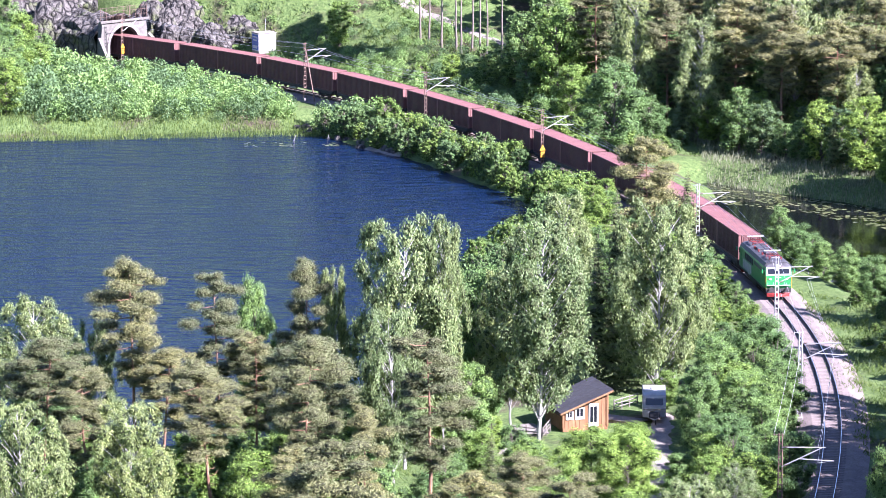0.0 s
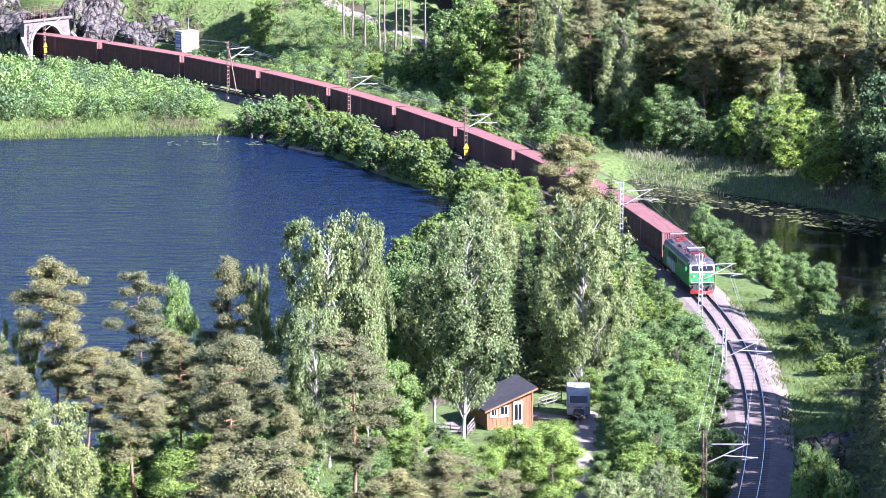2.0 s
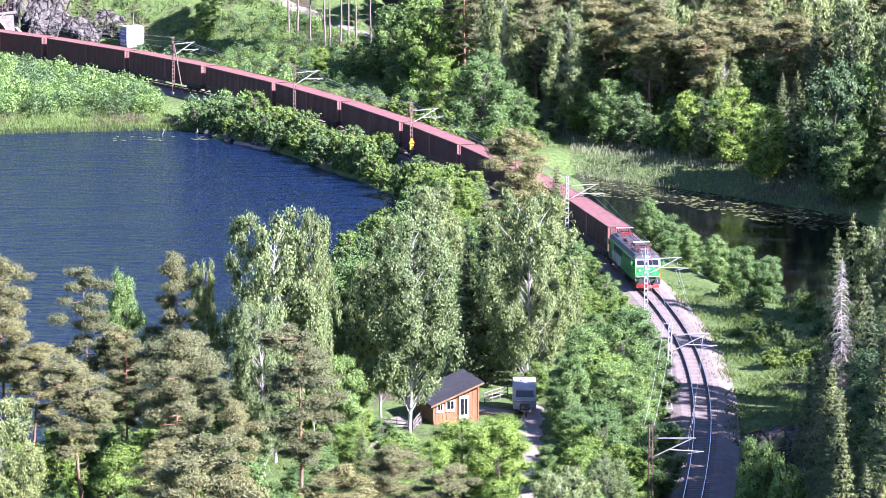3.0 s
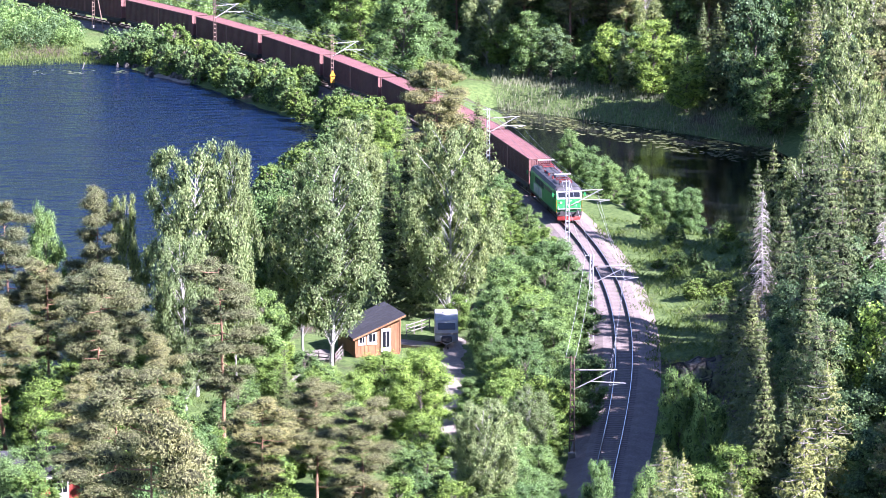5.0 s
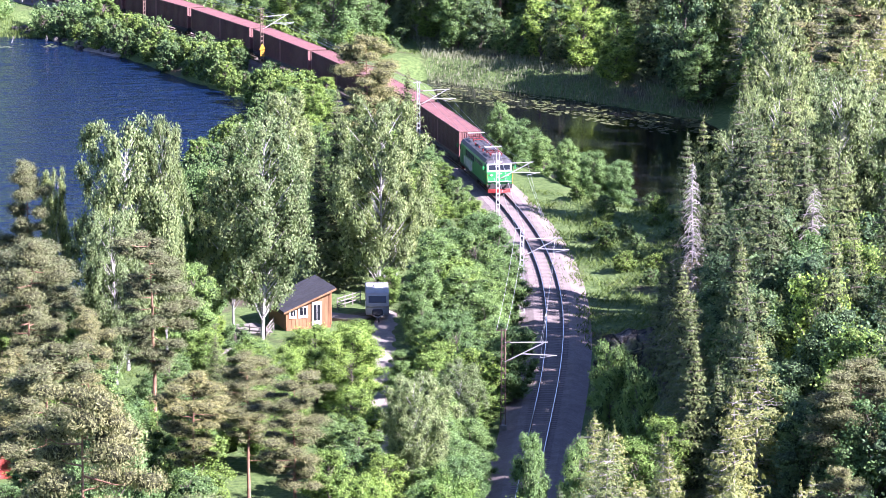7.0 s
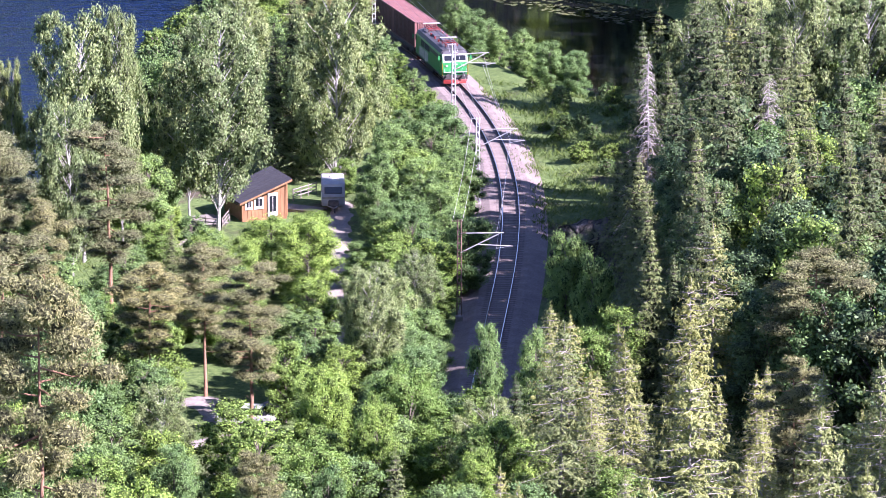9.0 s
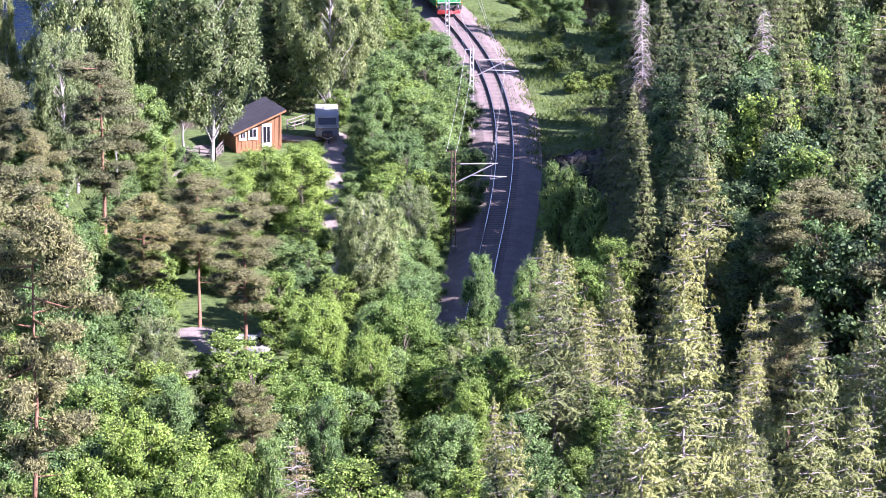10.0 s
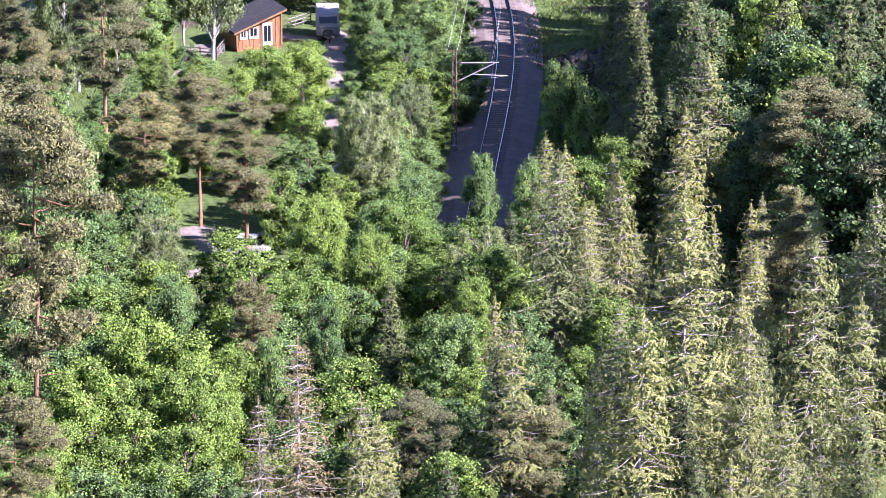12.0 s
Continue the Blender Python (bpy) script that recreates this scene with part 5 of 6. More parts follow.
overhead = thing("overhead_line", "thin overhead wires hung between the catenary masts", "overhead line")
for a, b in zip(poses, poses[1:]):
    for off, z, sag, r, name in ((3.0, 6.85, 0.9, 0.012, "catenary_wire"), (3.0, 5.55, 0.05, 0.014, "contact_wire"), (-0.55, 7.8, 0.6, 0.014, "feeder_wire"), (0.25, 7.8, 0.6, 0.014, "feeder_wire")):
        wire(a @ Vector((off, 0, z)), b @ Vector((off, 0, z)), sag, r, overhead, name)


def tunnel(m):
    """The concrete tunnel mouth with its arch, wing walls, railing and bore. x: out of the tunnel."""
    t = tagged(thing("tunnel_portal", "pale concrete tunnel portal with arched mouth under a rock face", "tunnel", m), kind="structure")
    R, spring, W, top = 2.95, 2.5, 5.0, 6.2
    arch = [(-R, -0.8)] + [(-R * math.cos(math.pi * i / 14), spring + R * math.sin(math.pi * i / 14)) for i in range(15)] + [(R, -0.8)]
    bm = bmesh.new()
    for x in (0.0, -0.9):
        ring = [bm.verts.new((x, y, z)) for y, z in arch]
        cap = [bm.verts.new((x, -W + 2 * W * i / 16, top if 0 < i < 16 else top - 0.4)) for i in range(17)]
        cap[0].co.z, cap[-1].co.z = -0.8, -0.8
        for i in range(16):
            bm.faces.new((ring[i], ring[i + 1], cap[i + 1], cap[i]))
    vs = list(bm.verts)
    k = 17
    for i in range(16):
        bm.faces.new((vs[i], vs[i + 1], vs[2 * k + i + 1], vs[2 * k + i]))
        bm.faces.new((vs[k + i], vs[k + i + 1], vs[3 * k + i + 1], vs[3 * k + i]))
    bmesh.ops.recalc_face_normals(bm, faces=bm.faces)
    part("portal_wall", bm, PORTAL, t, "stained concrete portal wall")
    rim = bmesh.new()
    wide = [(y * 1.16, spring + (z - spring) * 1.16 if z > spring else z) for y, z in arch]
    loops = [[rim.verts.new((x, y, z)) for y, z in line] for x, line in ((0.12, arch), (0.12, wide), (-0.1, wide))]
    for a, b in zip(loops, loops[1:]):
        for i in range(16):
            rim.faces.new((a[i], a[i + 1], b[i + 1], b[i]))
    part("arch_rim", rim, CONCRETE, t, "pale concrete arch rim")
    chance = random.Random(3)
    cover = bmesh.new()
    rings = [[cover.verts.new((x + chance.uniform(-0.5, 0.3), y * chance.uniform(1.45, 1.75), (z + 0.8) * chance.uniform(1.12, 1.32) - 0.8)) for y, z in arch] for x in (-0.95, -2.5, -4.5, -7.0, -10.0, -14.0, -19.0, -25.0)]
    for a, b in zip(rings, rings[1:]):
        for i in range(16):
            cover.faces.new((a[i], a[i + 1], b[i + 1], b[i]))
    part("rock_cover", cover, ROCK, t, "rock above the bore")
    bore = bmesh.new()
    rings = [[bore.verts.new((x, y * 1.02, z)) for y, z in arch] for x in (-0.9, -12.0, -24.0)]
    for a, b in zip(rings, rings[1:]):
        for i in range(16):
            bore.faces.new((a[i], a[i + 1], b[i + 1], b[i]))
    bore.faces.new(rings[-1])
    part("bore", bore, FLOOR_BLACK, t, "dark tunnel bore")
    for s in (-1, 1):
        part("wing_wall", hull([(0.0, s * 4.6, -0.8), (0.0, s * 5.2, -0.8), (0.0, s * 4.6, 4.0), (0.0, s * 5.2, 4.0), (4.0, s * 5.9, -0.8), (4.0, s * 6.4, -0.8), (4.0, s * 5.9, 0.4), (4.0, s * 6.4, 0.4)]), PORTAL, t)
    part("parapet", block((0.5, 9.6, 0.35), (0.0, 0, top + 0.1), 0.03), PORTAL, t)
    for k in range(9):
        part("railing_post", rod((-0.1, -4.6 + k * 1.15, top + 0.2), (-0.1, -4.6 + k * 1.15, top + 2.3), 0.035), RUSTY_MAST, t)
    for z in (0.9, 1.6, 2.25):
        part("railing_bar", rod((-0.1, -4.6, top + z), (-0.1, 4.6, top + z), 0.02), RUSTY_MAST, t)
    for k in range(30):
        part("fence_wire", rod((-0.1, -4.5 + k * 0.31, top + 0.3), (-0.1, -4.5 + k * 0.31, top + 2.2), 0.010, 3), RUSTY_MAST, t)


tunnel(along(276.8))


def rock(seed, at, size, label="rugged grey granite outcrop with mossy ledges", name="rock_outcrop", rough=0.34, detail=4):
    """A faulted block of stone."""
    bm = bmesh.new()
    bmesh.ops.create_icosphere(bm, subdivisions=detail, radius=1)
    off = Vector((seed * 3.7, seed * 1.9, seed * 5.3))
    for v in bm.verts:
        p = v.co.copy()
        n = noise.noise(p * 1.3 + off) + 0.6 * noise.noise(p * 3.1 + off) + 0.4 * noise.noise(p * 7.0 + off) + 0.25 * noise.noise(p * 15.0 + off)
        f = noise.voronoi(p * 2.6 + off)[0]
        c = (f[1] - f[0]) + 0.5 * abs(noise.noise(p * 5.0 + off))
        v.co = p * (1 + rough * n - rough * 0.9 * max(0, 0.35 - c))
    bmesh.ops.scale(bm, vec=size, verts=bm.verts)
    me = bpy.data.meshes.new(name)
    bm.to_mesh(me)
    bm.free()
    me.materials.append(ROCK)
    me.polygons.foreach_set("use_smooth", [True] * len(me.polygons))
    ob = tagged(new(name, me), label, "rock")
    ob.matrix_world = Matrix.Translation(at) @ Matrix.Rotation(seed * 1.7, 4, "Z")
    return ob


for k, (x, y, z, sx, sy, sz) in enumerate(((-58, 632, 5, 9, 7, 6), (-49, 630, 6, 7, 6, 6), (-45, 618, 2.5, 4.5, 3.5, 6.0), (-40.5, 615, 2.0, 4.0, 3.2, 4.6), (-36, 613.5, 1.5, 4.2, 3.0, 3.4), (-40, 622, 4, 7, 5, 5), (-33, 618, 2.5, 7, 4, 3.2), (-66, 628, 4, 8, 6, 5), (-24, 622, 3.5, 8, 5, 2.6), (-45, 640, 11, 9, 6, 5), (-60, 646, 12, 10, 7, 5), (-30, 632, 7, 8, 5, 3), (-62, 560, -1.6, 2.4, 1.8, 1.6), (-60, 617, 3, 4.5, 5, 5.5), (-67, 624, 4, 6, 6, 6))):
    rock(k + 1, (x, y, z), (sx, sy, sz), rough=0.24, detail=5 if k < 9 else 4)
rock(21, (42.5, 328, 1.2), (2.2, 6.0, 2.6), "grey rock face beside the railway cutting")
rock(22, (41.5, 316, 1.4), (2.2, 4.5, 2.4), "grey rock face beside the railway cutting")
stones = random.Random(5)
for k in range(46):
    u = stones.random()
    x, y = -20 + 15.5 * u + stones.uniform(-1, 1), 554 - 27 * u + stones.uniform(-2.0, 2.6)
    z = height(x, y)
    q = stones.uniform(0.3, 0.8)
    rock(40 + k, (x, y, max(z, WATER) + 0.1 * q), (q, q * 0.8, q * 0.7), "pale boulder on the lake shore", "boulder", 0.3, 2)


def technical_hut(m):
    t = thing("technical_hut", "small white technical hut with blue sign panel beside the railway", "hut", m)
    part("wall", block((2.3, 3.0, 2.7), (0, 0, 1.6), 0.03), WHITE, t, "white sheet metal walls")
    part("roof", block((2.5, 3.2, 0.14), (0, 0, 3.02), 0.03), CONCRETE, t, "flat grey roof")
    part("plinth", block((2.2, 2.9, 0.5), (0, 0, 0.1), 0.02), CONCRETE, t)
    part("sign_panel", block((2.0, 0.04, 2.3), (0, -1.52, 1.6), 0.01), BLUE, t, "blue panel with white bars")
    for k, z in enumerate((2.4, 1.9, 1.0, 0.75)):
        part("sign_bar", block((1.6 - 0.3 * (k % 2), 0.03, 0.2), (0, -1.55, z), 0.005), WHITE, t, "plain white bar")
    part("door", block((0.04, 0.9, 2.0), (1.17, 0.5, 1.35), 0.01), WHITE, t)
    part("antenna", rod((-0.6, 0.6, 3.0), (-0.6, 0.6, 5.0), 0.03), GALVANISED, t)


technical_hut(pose(-27.6, 610.8, height(-27.6, 610.8) + 0.1, 0, 0, -60))


# ---- by the shore: cabins, caravan, fences, paths ----
def cabin(m, length, half, eave, ridge, wall_mat, name="cabin", label="", trim=None, boards=True):
    """A boarded cabin. x runs along the eaves, -y is the front; the origin lies at the middle of its floor."""
    trim = trim or WHITE
    t = thing(name, label, "cabin", m)
    part("wall", prism([(-half, -0.3), (-half, eave), (0, ridge - 0.15), (half, eave), (half, -0.3)], -length / 2, length / 2), wall_mat, t, "boarded timber wall")
    n = int(length / 0.42)
    for k in range(n):
        x = -length / 2 + (k + 0.5) * length / n
        part("board", block((0.06, 0.03, eave + 0.1), (x, -half - 0.014, eave / 2 - 0.1)), wall_mat, t)
    over, drop = 0.35, 0.35 * (ridge - eave) / half
    for s in (-1, 1):
        p = [(0, ridge), (s * (half + over), eave - drop), (s * (half + over), eave - drop + 0.12), (0, ridge + 0.12)]
        part("roof_slope", prism(p, -length / 2 - 0.35, length / 2 + 0.35), SLATE, t, "dark felt roof")
        part("fascia", block((length + 0.7, 0.05, 0.16), (0, s * (half + over + 0.02), eave - drop + 0.03)), trim, t)
        for k in range(9):
            x = -length / 2 + (k + 0.5) * (length + 0.5) / 9
            q = [(0, ridge + 0.125), (s * (half + over), eave - drop + 0.125), (s * (half + over), eave - drop + 0.15), (0, ridge + 0.15)]
            part("roof_seam", prism(q, x, x + 0.04), SLATE, t)
    for x, w, h0, h1, kind in ((length * 0.27, 0.85, 0.05, 2.0, "door"), (-length * 0.05, 0.8, 0.85, 1.75, "window"), (-length * 0.34, 0.8, 0.85, 1.75, "window")):
        f = part(kind, block((w + 0.22, 0.08, h1 - h0 + 0.16), (x, -half - 0.03, (h0 + h1) / 2), 0.01), trim, t, "white framed " + kind)
        part("pane", block((w - 0.08, 0.04, (h1 - h0) * (0.85 if kind == "window" else 0.55)), (x, -half - 0.062, (h0 + h1) / 2 + (0 if kind == "window" else 0.3))), GLASS_DARK, f)
        part("glazing_bar", block((0.05, 0.03, (h1 - h0) * 0.8), (x, -half - 0.085, (h0 + h1) / 2)), trim, f)
    for e in (-1, 1):
        part("corner_board", block((0.12, 0.12, eave + 0.3), (e * length / 2, -half - 0.02, eave / 2 - 0.15)), trim if boards else wall_mat, t)
    return t


def lean_to_cabin(m):
    """A cabin with one roof slope that falls to its left. x: out of its front, y: to the high side."""
    t = thing("cabin", "orange-brown timber cabin with dark felt roof and white window frames", "cabin", m)
    low, top, half, deep = 1.55, 3.15, 2.1, 5.2
    part("wall", prism([(-half, -0.3), (-half, low), (half, top), (half, -0.3)], -deep, 0.0), TIMBER, t, "orange-brown boarded wall")
    for k in range(12):
        y = -half + (k + 0.5) * 2 * half / 12
        h = low + (top - low) * (half + y) / (2 * half) - 0.06
        part("board", block((0.03, 0.05, h), (0.014, y, h / 2)), TIMBER, t)
    for k in range(12):
        x = -deep + (k + 0.5) * deep / 12
        part("board", block((0.05, 0.03, top - 0.05), (x, half + 0.014, top / 2)), TIMBER, t)
    a, b = -half - 0.4, half + 0.35
    fall = (top - low) / (2 * half)
    at = lambda y, z: (y, low + fall * (y + half) + z)
    part("roof", prism([at(a, 0.02), at(b, 0.02), at(b, 0.16), at(a, 0.16)], -deep - 0.3, 0.5), SLATE, t, "dark felt roof")
    for k in range(6):
        x = -deep + k * deep / 6 + 0.5
        part("roof_seam", prism([at(a, 0.164), at(b, 0.164), at(b, 0.185), at(a, 0.185)], x, x + 0.05), SLATE, t)
    part("bargeboard", prism([at(a, -0.06), at(b, -0.06), at(b, 0.10), at(a, 0.10)], 0.505, 0.54), TIMBER, t, "brown bargeboard")
    for y, w, h0, h1, kind in ((0.75, 0.72, 0.1, 2.1, "door"), (-0.55, 0.7, 0.85, 1.8, "window"), (-1.5, 0.5, 0.85, 1.5, "window")):
        f = part(kind, block((0.08, w + 0.2, h1 - h0 + 0.14), (0.04, y, (h0 + h1) / 2), 0.01), WHITE, t, "white framed " + kind)
        part("pane", block((0.04, w - 0.1, (h1 - h0) * 0.72), (0.075, y, (h0 + h1) / 2 + 0.08)), GLASS_DARK, f)
        part("glazing_bar", block((0.03, 0.05, (h1 - h0) * 0.72), (0.1, y, (h0 + h1) / 2 + 0.08)), WHITE, f)
    for y, h in ((-half, low), (half, top)):
        part("corner_board", block((0.12, 0.12, h), (0.0, y, h / 2)), TIMBER, t)
    part("gutter", rod((0.4, a - 0.05, low - 0.2), (-deep, a - 0.05, low - 0.2), 0.05), SLATE, t)


lean_to_cabin(pose(12.75, 349.08, height(12.75, 349.08) + 0.25, 0, 0, -73.7))
cabin(pose(-16.0, 299.5, height(-16, 299.5) + 0.2, 0, 0, 20), 7.0, 2.4, 2.3, 3.8, plain("red_boarding", (0.20, 0.028, 0.02), (0.30, 0.05, 0.035), 3.0, 0.8, 0, 0.004), "cabin", "dark red boarded cabin with black roof and white trim")
cabin(pose(-6.2, 294.0, height(-6.2, 294.0) + 0.2, 0, 0, 12), 4.5, 1.7, 2.0, 3.0, bpy.data.materials["red_boarding"], "shed", "small red shed with white trim half hidden by trees")


def caravan(m):
    """x: forwards, towards the drawbar."""
    t = thing("caravan", "white parked caravan with a dark front window", "caravan", m)
    prof = [(-2.3, 0.45), (-2.3, 1.6), (-2.1, 2.45), (-1.8, 2.62), (1.5, 2.62), (1.95, 2.4), (2.3, 1.35), (2.3, 0.55), (2.1, 0.42)]
    bm = bmesh.new()
    a = [bm.verts.new((x, -1.05, z)) for x, z in prof]
    b = [bm.verts.new((x, 1.05, z)) for x, z in prof]
    for i in range(len(prof)):
        j = (i + 1) % len(prof)
        bm.faces.new((a[i], a[j], b[j], b[i]))
    bm.faces.new(a[::-1])
    bm.faces.new(b)
    bmesh.ops.recalc_face_normals(bm, faces=bm.faces)
    bmesh.ops.bevel(bm, geom=bm.edges[:], offset=0.06, segments=2, affect="EDGES")
    part("shell", bm, CARAVAN_WHITE, t, "white ribbed shell")
    tilt = Matrix.Rotation(-math.atan2(0.35, 1.05), 4, "Y")
    part("front_window", block((0.05, 1.6, 0.62), (2.13, 0, 1.88), 0.02, tilt), GLASS_DARK, t, "dark front window")
    part("trim_band", block((0.04, 2.04, 0.1), (2.315, 0, 1.22), 0.01), CONCRETE, t)
    part("gas_box", block((0.5, 0.95, 0.55), (2.55, 0, 0.75), 0.08), SLATE, t, "black gas bottle locker")
    part("drawbar", merge(rod((2.2, -0.6, 0.5), (3.5, 0, 0.5), 0.05), rod((2.2, 0.6, 0.5), (3.5, 0, 0.5), 0.05)), GALVANISED, t)
    part("jockey_wheel", merge(rod((3.3, 0.1, 0.6), (3.3, 0.1, 0.2), 0.03), rod((3.3, 0.04, 0.12), (3.3, 0.16, 0.12), 0.12, 12)), SLATE, t)
    for s in (-1, 1):
        part("wheel", rod((-0.2, s * 0.85, 0.33), (-0.2, s * 1.04, 0.33), 0.33, 18), SLATE, t, "black tyre")
        part("side_window", block((1.0, 0.04, 0.55), (0.6, s * 1.055, 1.75), 0.02), GLASS_DARK, t)
    part("roof_hatch", block((0.6, 0.6, 0.1), (-0.3, 0, 2.66), 0.03), CARAVAN_WHITE, t)


caravan(pose(19.2, 355.0, height(19.2, 355) + 0.05, 0, 0, -92))


def fence(a, b, name="fence", high=1.1, rails=3, mat=None, label="weathered grey wooden rail fence"):
    a, b = Vector(a), Vector(b)
    t = thing(name, label, "fence", Matrix.Translation(a))
    d = b - a
    n = max(2, int(d.length / 1.3) + 1)
    for k in range(n):
        p = d * (k / (n - 1))
        z = height(a.x + p.x, a.y + p.y) - a.z
        part("post", block((0.1, 0.1, high + 0.3), (p.x, p.y, z + high / 2 - 0.1), 0.01), mat or GREY_TIMBER, t)
    for r in range(rails):
        h = high * (0.35 + 0.3 * r)
        part("rail", rod((0, 0, height(a.x, a.y) - a.z + h), (d.x, d.y, height(b.x, b.y) - a.z + h), 0.055, 4), mat or GREY_TIMBER, t)


fence((15.7, 358, height(15.7, 358)), (18.0, 361.5, 0))
fence((6.0, 348, height(6, 348)), (8.8, 346, 0))
fence((8.8, 346, height(8.8, 346)), (9.6, 349, 0))


def deck(x, y, sx, sy, turn, label):
    z = height(x, y) + 0.25
    t = thing("terrace", label, "terrace", pose(x, y, z, 0, 0, turn))
    n = int(sy / 0.15)
    for k in range(n):
        part("plank", block((sx, 0.135, 0.04), (0, -sy / 2 + (k + 0.5) * sy / n, 0.0)), GREY_TIMBER, t)
    for e in (-1, 1):
        part("beam", block((0.12, sy, 0.34), (e * (sx / 2 - 0.1), 0, -0.2)), GREY_TIMBER, t)


deck(16.2, 354.2, 2.0, 4.5, 58, "grey plank terrace beside the cabin")
deck(7.6, 349.5, 2.6, 4.0, 20, "grey plank terrace with rail fence under birches")


def patch(name, label, points, mat, width, category="path"):
    """A worn path along points of the plan, laid on the ground."""
    pts = []
    for (ax, ay), (bx, by) in zip(points, points[1:]):
        n = max(2, int(math.hypot(bx - ax, by - ay) / 0.7))
        pts += [(ax + (bx - ax) * i / n, ay + (by - ay) * i / n) for i in range(n)]
    pts.append(points[-1])
    v, f = [], []
    k = 7
    for i, (x, y) in enumerate(pts):
        (px, py), (qx, qy) = pts[max(i - 1, 0)], pts[min(i + 1, len(pts) - 1)]
        dx, dy = qx - px, qy - py
        l = math.hypot(dx, dy) + 1e-9
        w = width * (1 + 0.22 * math.sin(i * 0.9) + 0.12 * math.sin(i * 2.3 + 1)) * (0.6 if i in (0, len(pts) - 1) else 1)
        for j in range(k):
            o = (j / (k - 1) - 0.5) * w
            a, b = x - dy / l * o, y + dx / l * o
            v.append((a, b, height(a, b) + (0.06 if 0 < j < k - 1 else -0.08)))
    for i in range(len(pts) - 1):
        for j in range(k - 1):
            f.append((i * k + j, i * k + j + 1, (i + 1) * k + j + 1, (i + 1) * k + j))
    return tagged(new(name, mesh_of(name, v, f, mat, shade=True)), label, category, kind="structure")


patch("path", "pale trodden gravel path between birches", [(-4, 317), (-1.5, 321), (0.5, 326), (2, 334), (6, 342)], GRAVEL, 2.2)
patch("path", "pale gravel drive with wheel ruts past the caravan", [(20, 357), (19.2, 345), (17.8, 325), (16.8, 306), (14.2, 300), (11, 287), (8, 279), (4, 276)], GRAVEL, 2.4)
patch("path", "pale gravel turning place under pines", [(5, 290), (7.5, 284), (10, 277)], GRAVEL, 3.6)
patch("path", "sandy strip of beach on the lake shore", [(-10.8, 534.5), (-8.0, 531.3), (-5.2, 528.0)], GRAVEL, 3.2)
patch("forest_road", "pale forest road across the wooded slope", [(-14, 623), (-5.2, 614.5), (-0.8, 609.5), (4.8, 600), (9.4, 595.5), (16, 594), (26, 594)], GRAVEL, 2.2)


def car(m):
    t = thing("car", "silver white car parked under a pine", "car", m)
    body = [(-2.1, 0.35), (-2.15, 0.75), (-1.9, 0.95), (1.0, 0.95), (2.0, 0.75), (2.1, 0.35)]
    top = [(-1.7, 0.94), (-1.2, 1.42), (0.3, 1.45), (1.05, 0.94)]
    for name, prof, w, mat in (("body", body, 0.86, WHITE), ("cabin", top, 0.74, GLASS_DARK)):
        bm = bmesh.new()
        a = [bm.verts.new((x, -w, z)) for x, z in prof]
        b = [bm.verts.new((x, w, z)) for x, z in prof]
        for i in range(len(prof)):
            j = (i + 1) % len(prof)
            bm.faces.new((a[i], a[j], b[j], b[i]))
        bm.faces.new(a[::-1])
        bm.faces.new(b)
        bmesh.ops.recalc_face_normals(bm, faces=bm.faces)
        bmesh.ops.bevel(bm, geom=bm.edges[:], offset=0.07, segments=2, affect="EDGES")
        part(name, bm, mat, t)
    part("roof_panel", block((1.4, 1.36, 0.05), (-0.45, 0, 1.46), 0.02), WHITE, t)
    for x in (-1.3, 1.3):
        for s in (-1, 1):
            w = part("wheel", rod((x, s * 0.68, 0.31), (x, s * 0.88, 0.31), 0.31, 18), SLATE, t, "black tyre")
            part("rim", rod((x, s * 0.87, 0.31), (x, s * 0.89, 0.31), 0.19, 12), GALVANISED, w)
    for s in (-1, 1):
        part("headlight", block((0.1, 0.3, 0.14), (2.03, s * 0.6, 0.68), 0.02), GALVANISED, t)


car(pose(8.8, 281.6, height(8.8, 281.6) + 0.06, 0, 0, 165))


def bench(m):
    t = thing("notice_board", "small white notice board on two posts in the grass", "sign", m)
    part("board", block((1.1, 0.06, 0.8), (0, 0, 1.0), 0.01, None), WHITE, t)
    for s in (-1, 1):
        part("post", block((0.08, 0.08, 1.3), (s * 0.45, 0.07, 0.6), 0.01), GREY_TIMBER, t)


bench(pose(-5.9, 322.2, height(-5.9, 322.2), 0, 0, 8))
for x, y, h, lean in ((-20.5, 541.8, 0.9, 20), (-15.7, 543.2, 0.7, -8)):
    stake = thing("wooden_stake", "bleached wooden stake standing in shallow water", "stake", pose(x, y, WATER, 0, lean, 0))
    part("pole", rod((0, 0, -1.2), (0, 0, h), 0.09, 6, 0.06), DEAD_WOOD, stake)


# ---- reeds, lily pads, grass ----
def stuff(name, label, category, groups, mat):
    return tagged(new(name, crown_mesh(name, groups, mat)), label, category, kind="stuff")


def scatter(rng, poly, n):
    x0, x1 = min(p[0] for p in poly), max(p[0] for p in poly)
    y0, y1 = min(p[1] for p in poly), max(p[1] for p in poly)
    x, y = rng.uniform(x0, x1, n), rng.uniform(y0, y1, n)
    k = inside(poly, x, y)
    return x[k], y[k]


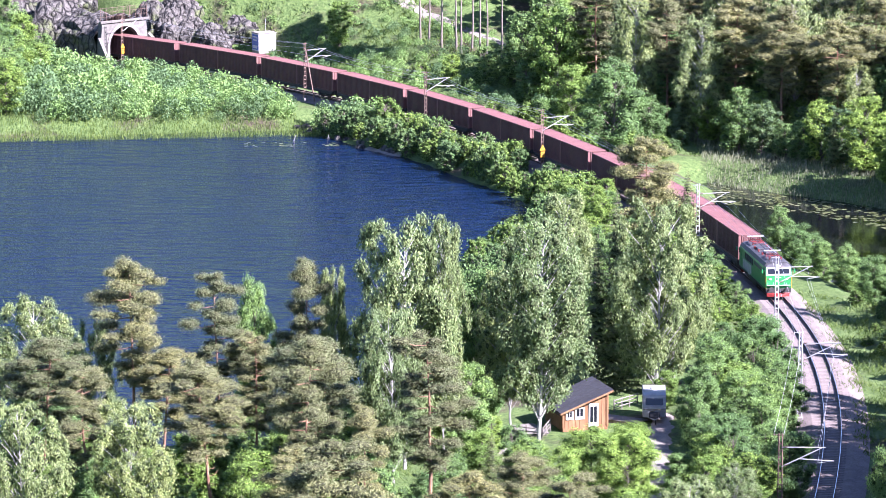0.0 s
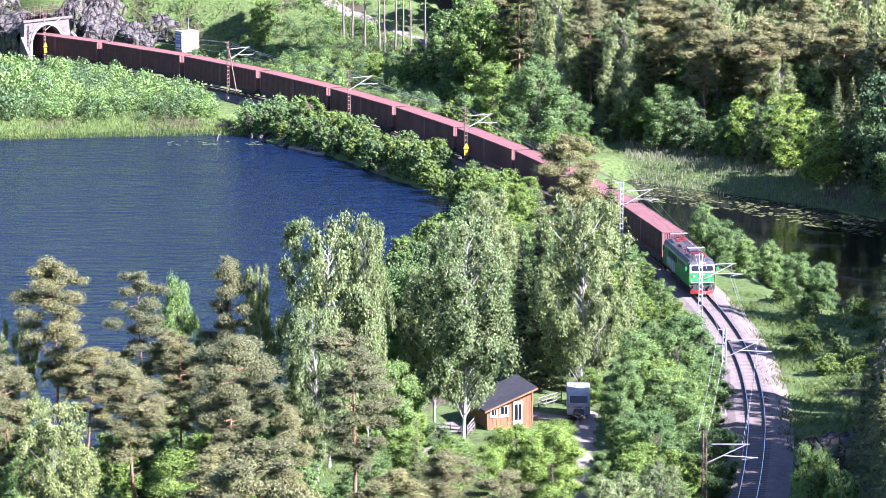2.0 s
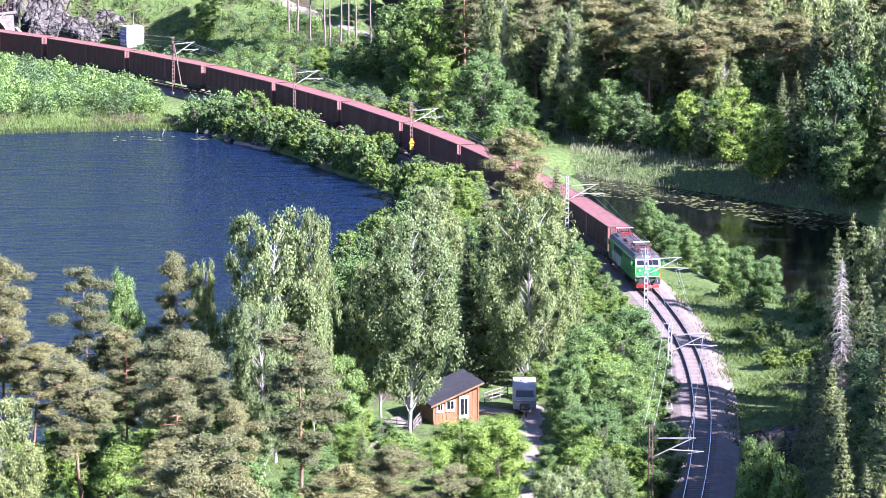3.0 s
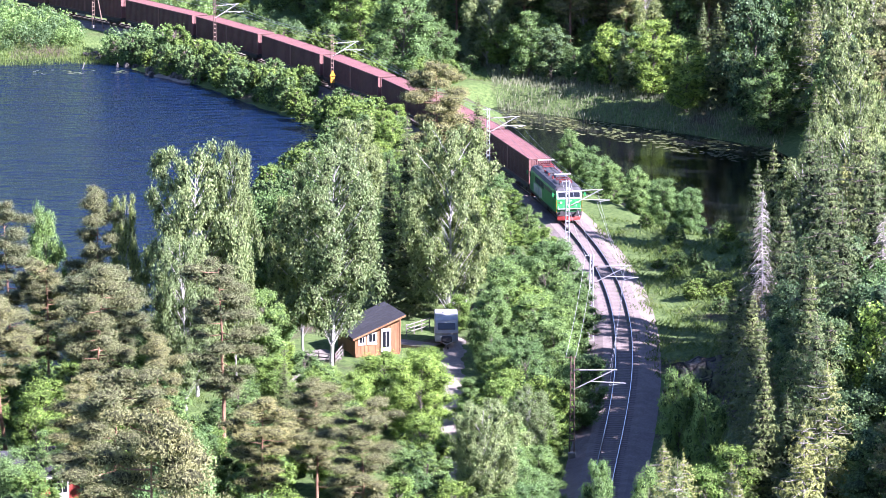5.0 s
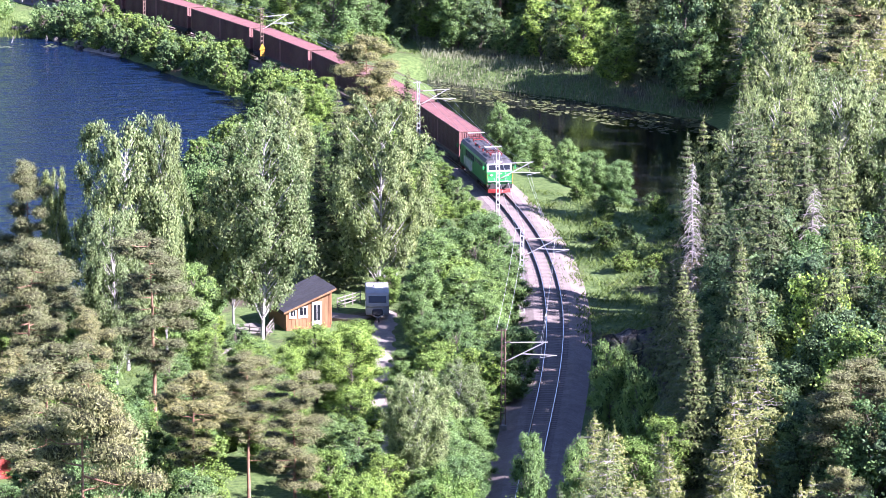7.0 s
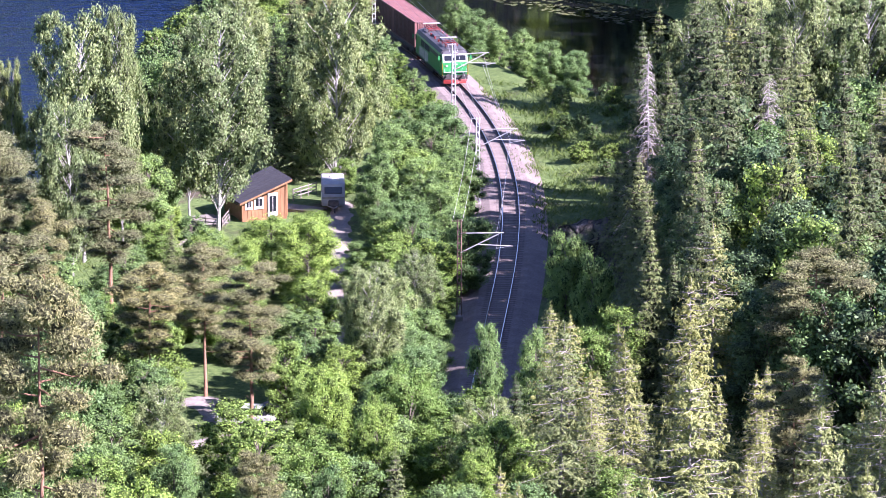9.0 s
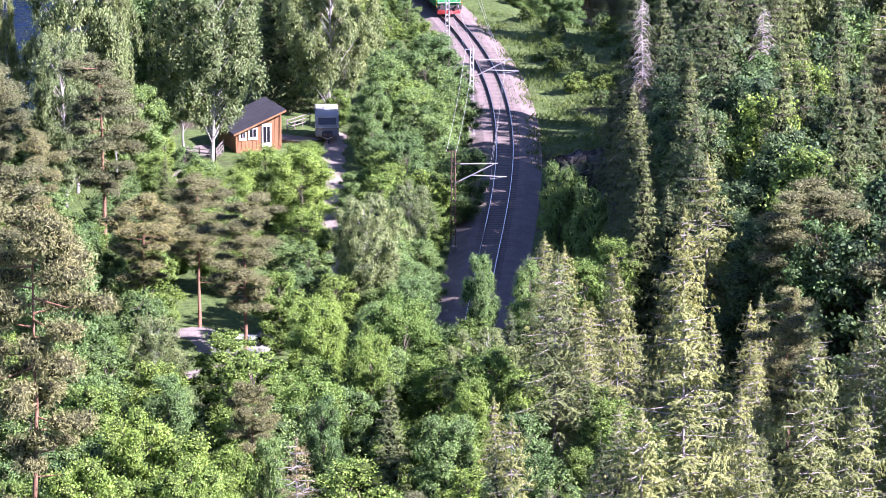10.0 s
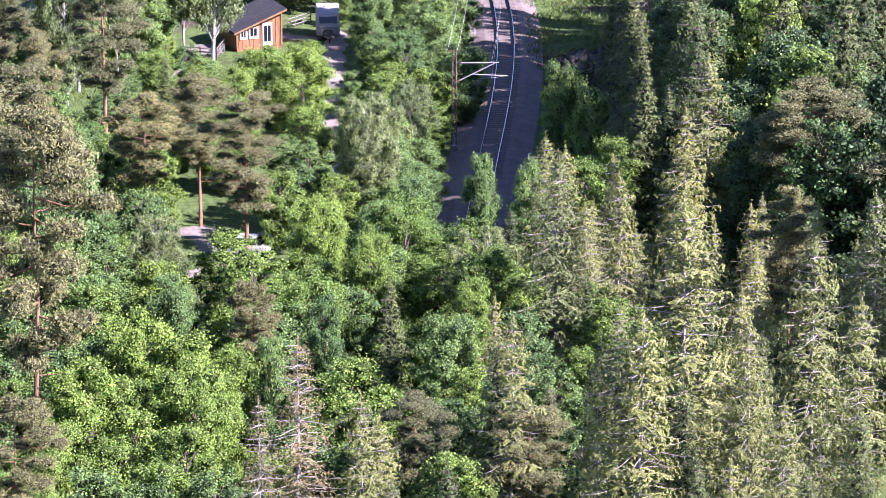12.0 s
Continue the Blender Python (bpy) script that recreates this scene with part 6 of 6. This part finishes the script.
def blades(rng, poly, n, h, w, lift=0.0, spread=0.25, clump=False):
    x, y = scatter(rng, poly, n)
    if clump:
        keep = np.sin(x * 0.9 + 2 * np.sin(y * 0.35)) + np.cos(y * 0.8 + x * 0.3) + rng.normal(0, 0.8, len(x)) > -0.4
        x, y = x[keep], y[keep]
    z = np.maximum(land(x, y), WATER - 0.1) + lift
    hh = h * rng.uniform(0.6, 1.25, len(x))
    c = np.stack([x, y, z + hh * 0.5], 1)
    v, f = cards(rng, c, 1.0, w, np.array([0, 0, 1.0]), spread)
    v = (v.reshape(-1, 4, 3) - c[:, None]) * np.array([1, 1, 1]) * np.stack([np.ones_like(hh), np.ones_like(hh), hh], 1)[:, None] + c[:, None]
    return v.reshape(-1, 3), f


rng = np.random.default_rng(99)
stuff("reeds", "olive reed belt along the pond", "reeds", [blades(rng, [(33, 536), (46, 518), (58, 504), (70, 486), (66, 471), (58, 480), (49, 490), (34, 503)], 30000, 0.72, 0.07)], REED_LEAF)
stuff("reeds", "fresh green reed belt on the far lake shore", "reeds", [blades(rng, [(-80, 553), (-48, 556), (-22, 558), (-14, 545), (-22, 546), (-46, 542), (-80, 538)], 24000, 0.62, 0.07)], GRASS_LEAF)
stuff("grass", "tall meadow grass and weeds along the railway", "grass", [blades(rng, [(36, 345), (38, 420), (43, 412), (52, 405), (55, 380), (46, 330), (40, 330)], 30000, 0.5, 0.09, 0, 0.6, True), blades(rng, [(-26, 595), (-4, 562), (18, 522), (34, 512), (33, 535), (10, 572), (-20, 606)], 30000, 0.5, 0.10, 0, 0.6, True), blades(rng, [(-42, 610), (-26, 598), (-4, 570), (16, 572), (2, 606), (-18, 640), (-45, 650)], 40000, 0.6, 0.16, 0, 0.6, True), blades(rng, [(-12, 305), (-12, 345), (4, 348), (10, 330), (2, 305)], 12000, 0.4, 0.08, 0, 0.6, True)], GRASS_LEAF)
pads = []
for poly, n in (([(34, 504), (49, 490), (64, 474), (67, 458), (59, 463), (47, 478), (35, 488)], 2600), ([(-28, 541), (-14, 541), (-14, 537), (-28, 537)], 26)):
    x, y = scatter(rng, poly, n * 2)
    keep = np.sin(x * 1.1) + np.cos(y * 1.3 + x) + rng.normal(0, 0.7, len(x)) > 0.1
    x, y = x[keep][:n], y[keep][:n]
    r = rng.uniform(0.18, 0.42, len(x))
    a = rng.uniform(0, 6.28, len(x))
    ring = [np.stack([x + r * np.cos(a + k * 1.57), y + r * np.sin(a + k * 1.57), np.full(len(x), WATER + 0.015)], 1) for k in range(4)]
    pads.append((np.stack(ring, 1).reshape(-1, 3), np.arange(4 * len(x)).reshape(-1, 4)))
stuff("lily_pads", "floating yellow-green lily pads", "water lilies", pads, LILY_LEAF)

# ---- sleepers ----
tie = mesh_of("sleeper", *(lambda b: ([tuple(v.co) for v in b.verts], [[v.index for v in f.verts] for f in b.faces]))((lambda b: (b.verts.index_update(), b)[1])(block((2.6, 0.24, 0.16), (0, 0, -0.30), 0.02))), SLEEPER)
at, X, Y, dx, dy = rail_frames(290, 640, 0.65)
for k in range(len(at)):
    if k < 300:
        s = child("sleeper", tie, railway)
        s.matrix_basis = pose(X[k], Y[k], 0, 0, 0, math.degrees(math.atan2(-dx[k], dy[k])))
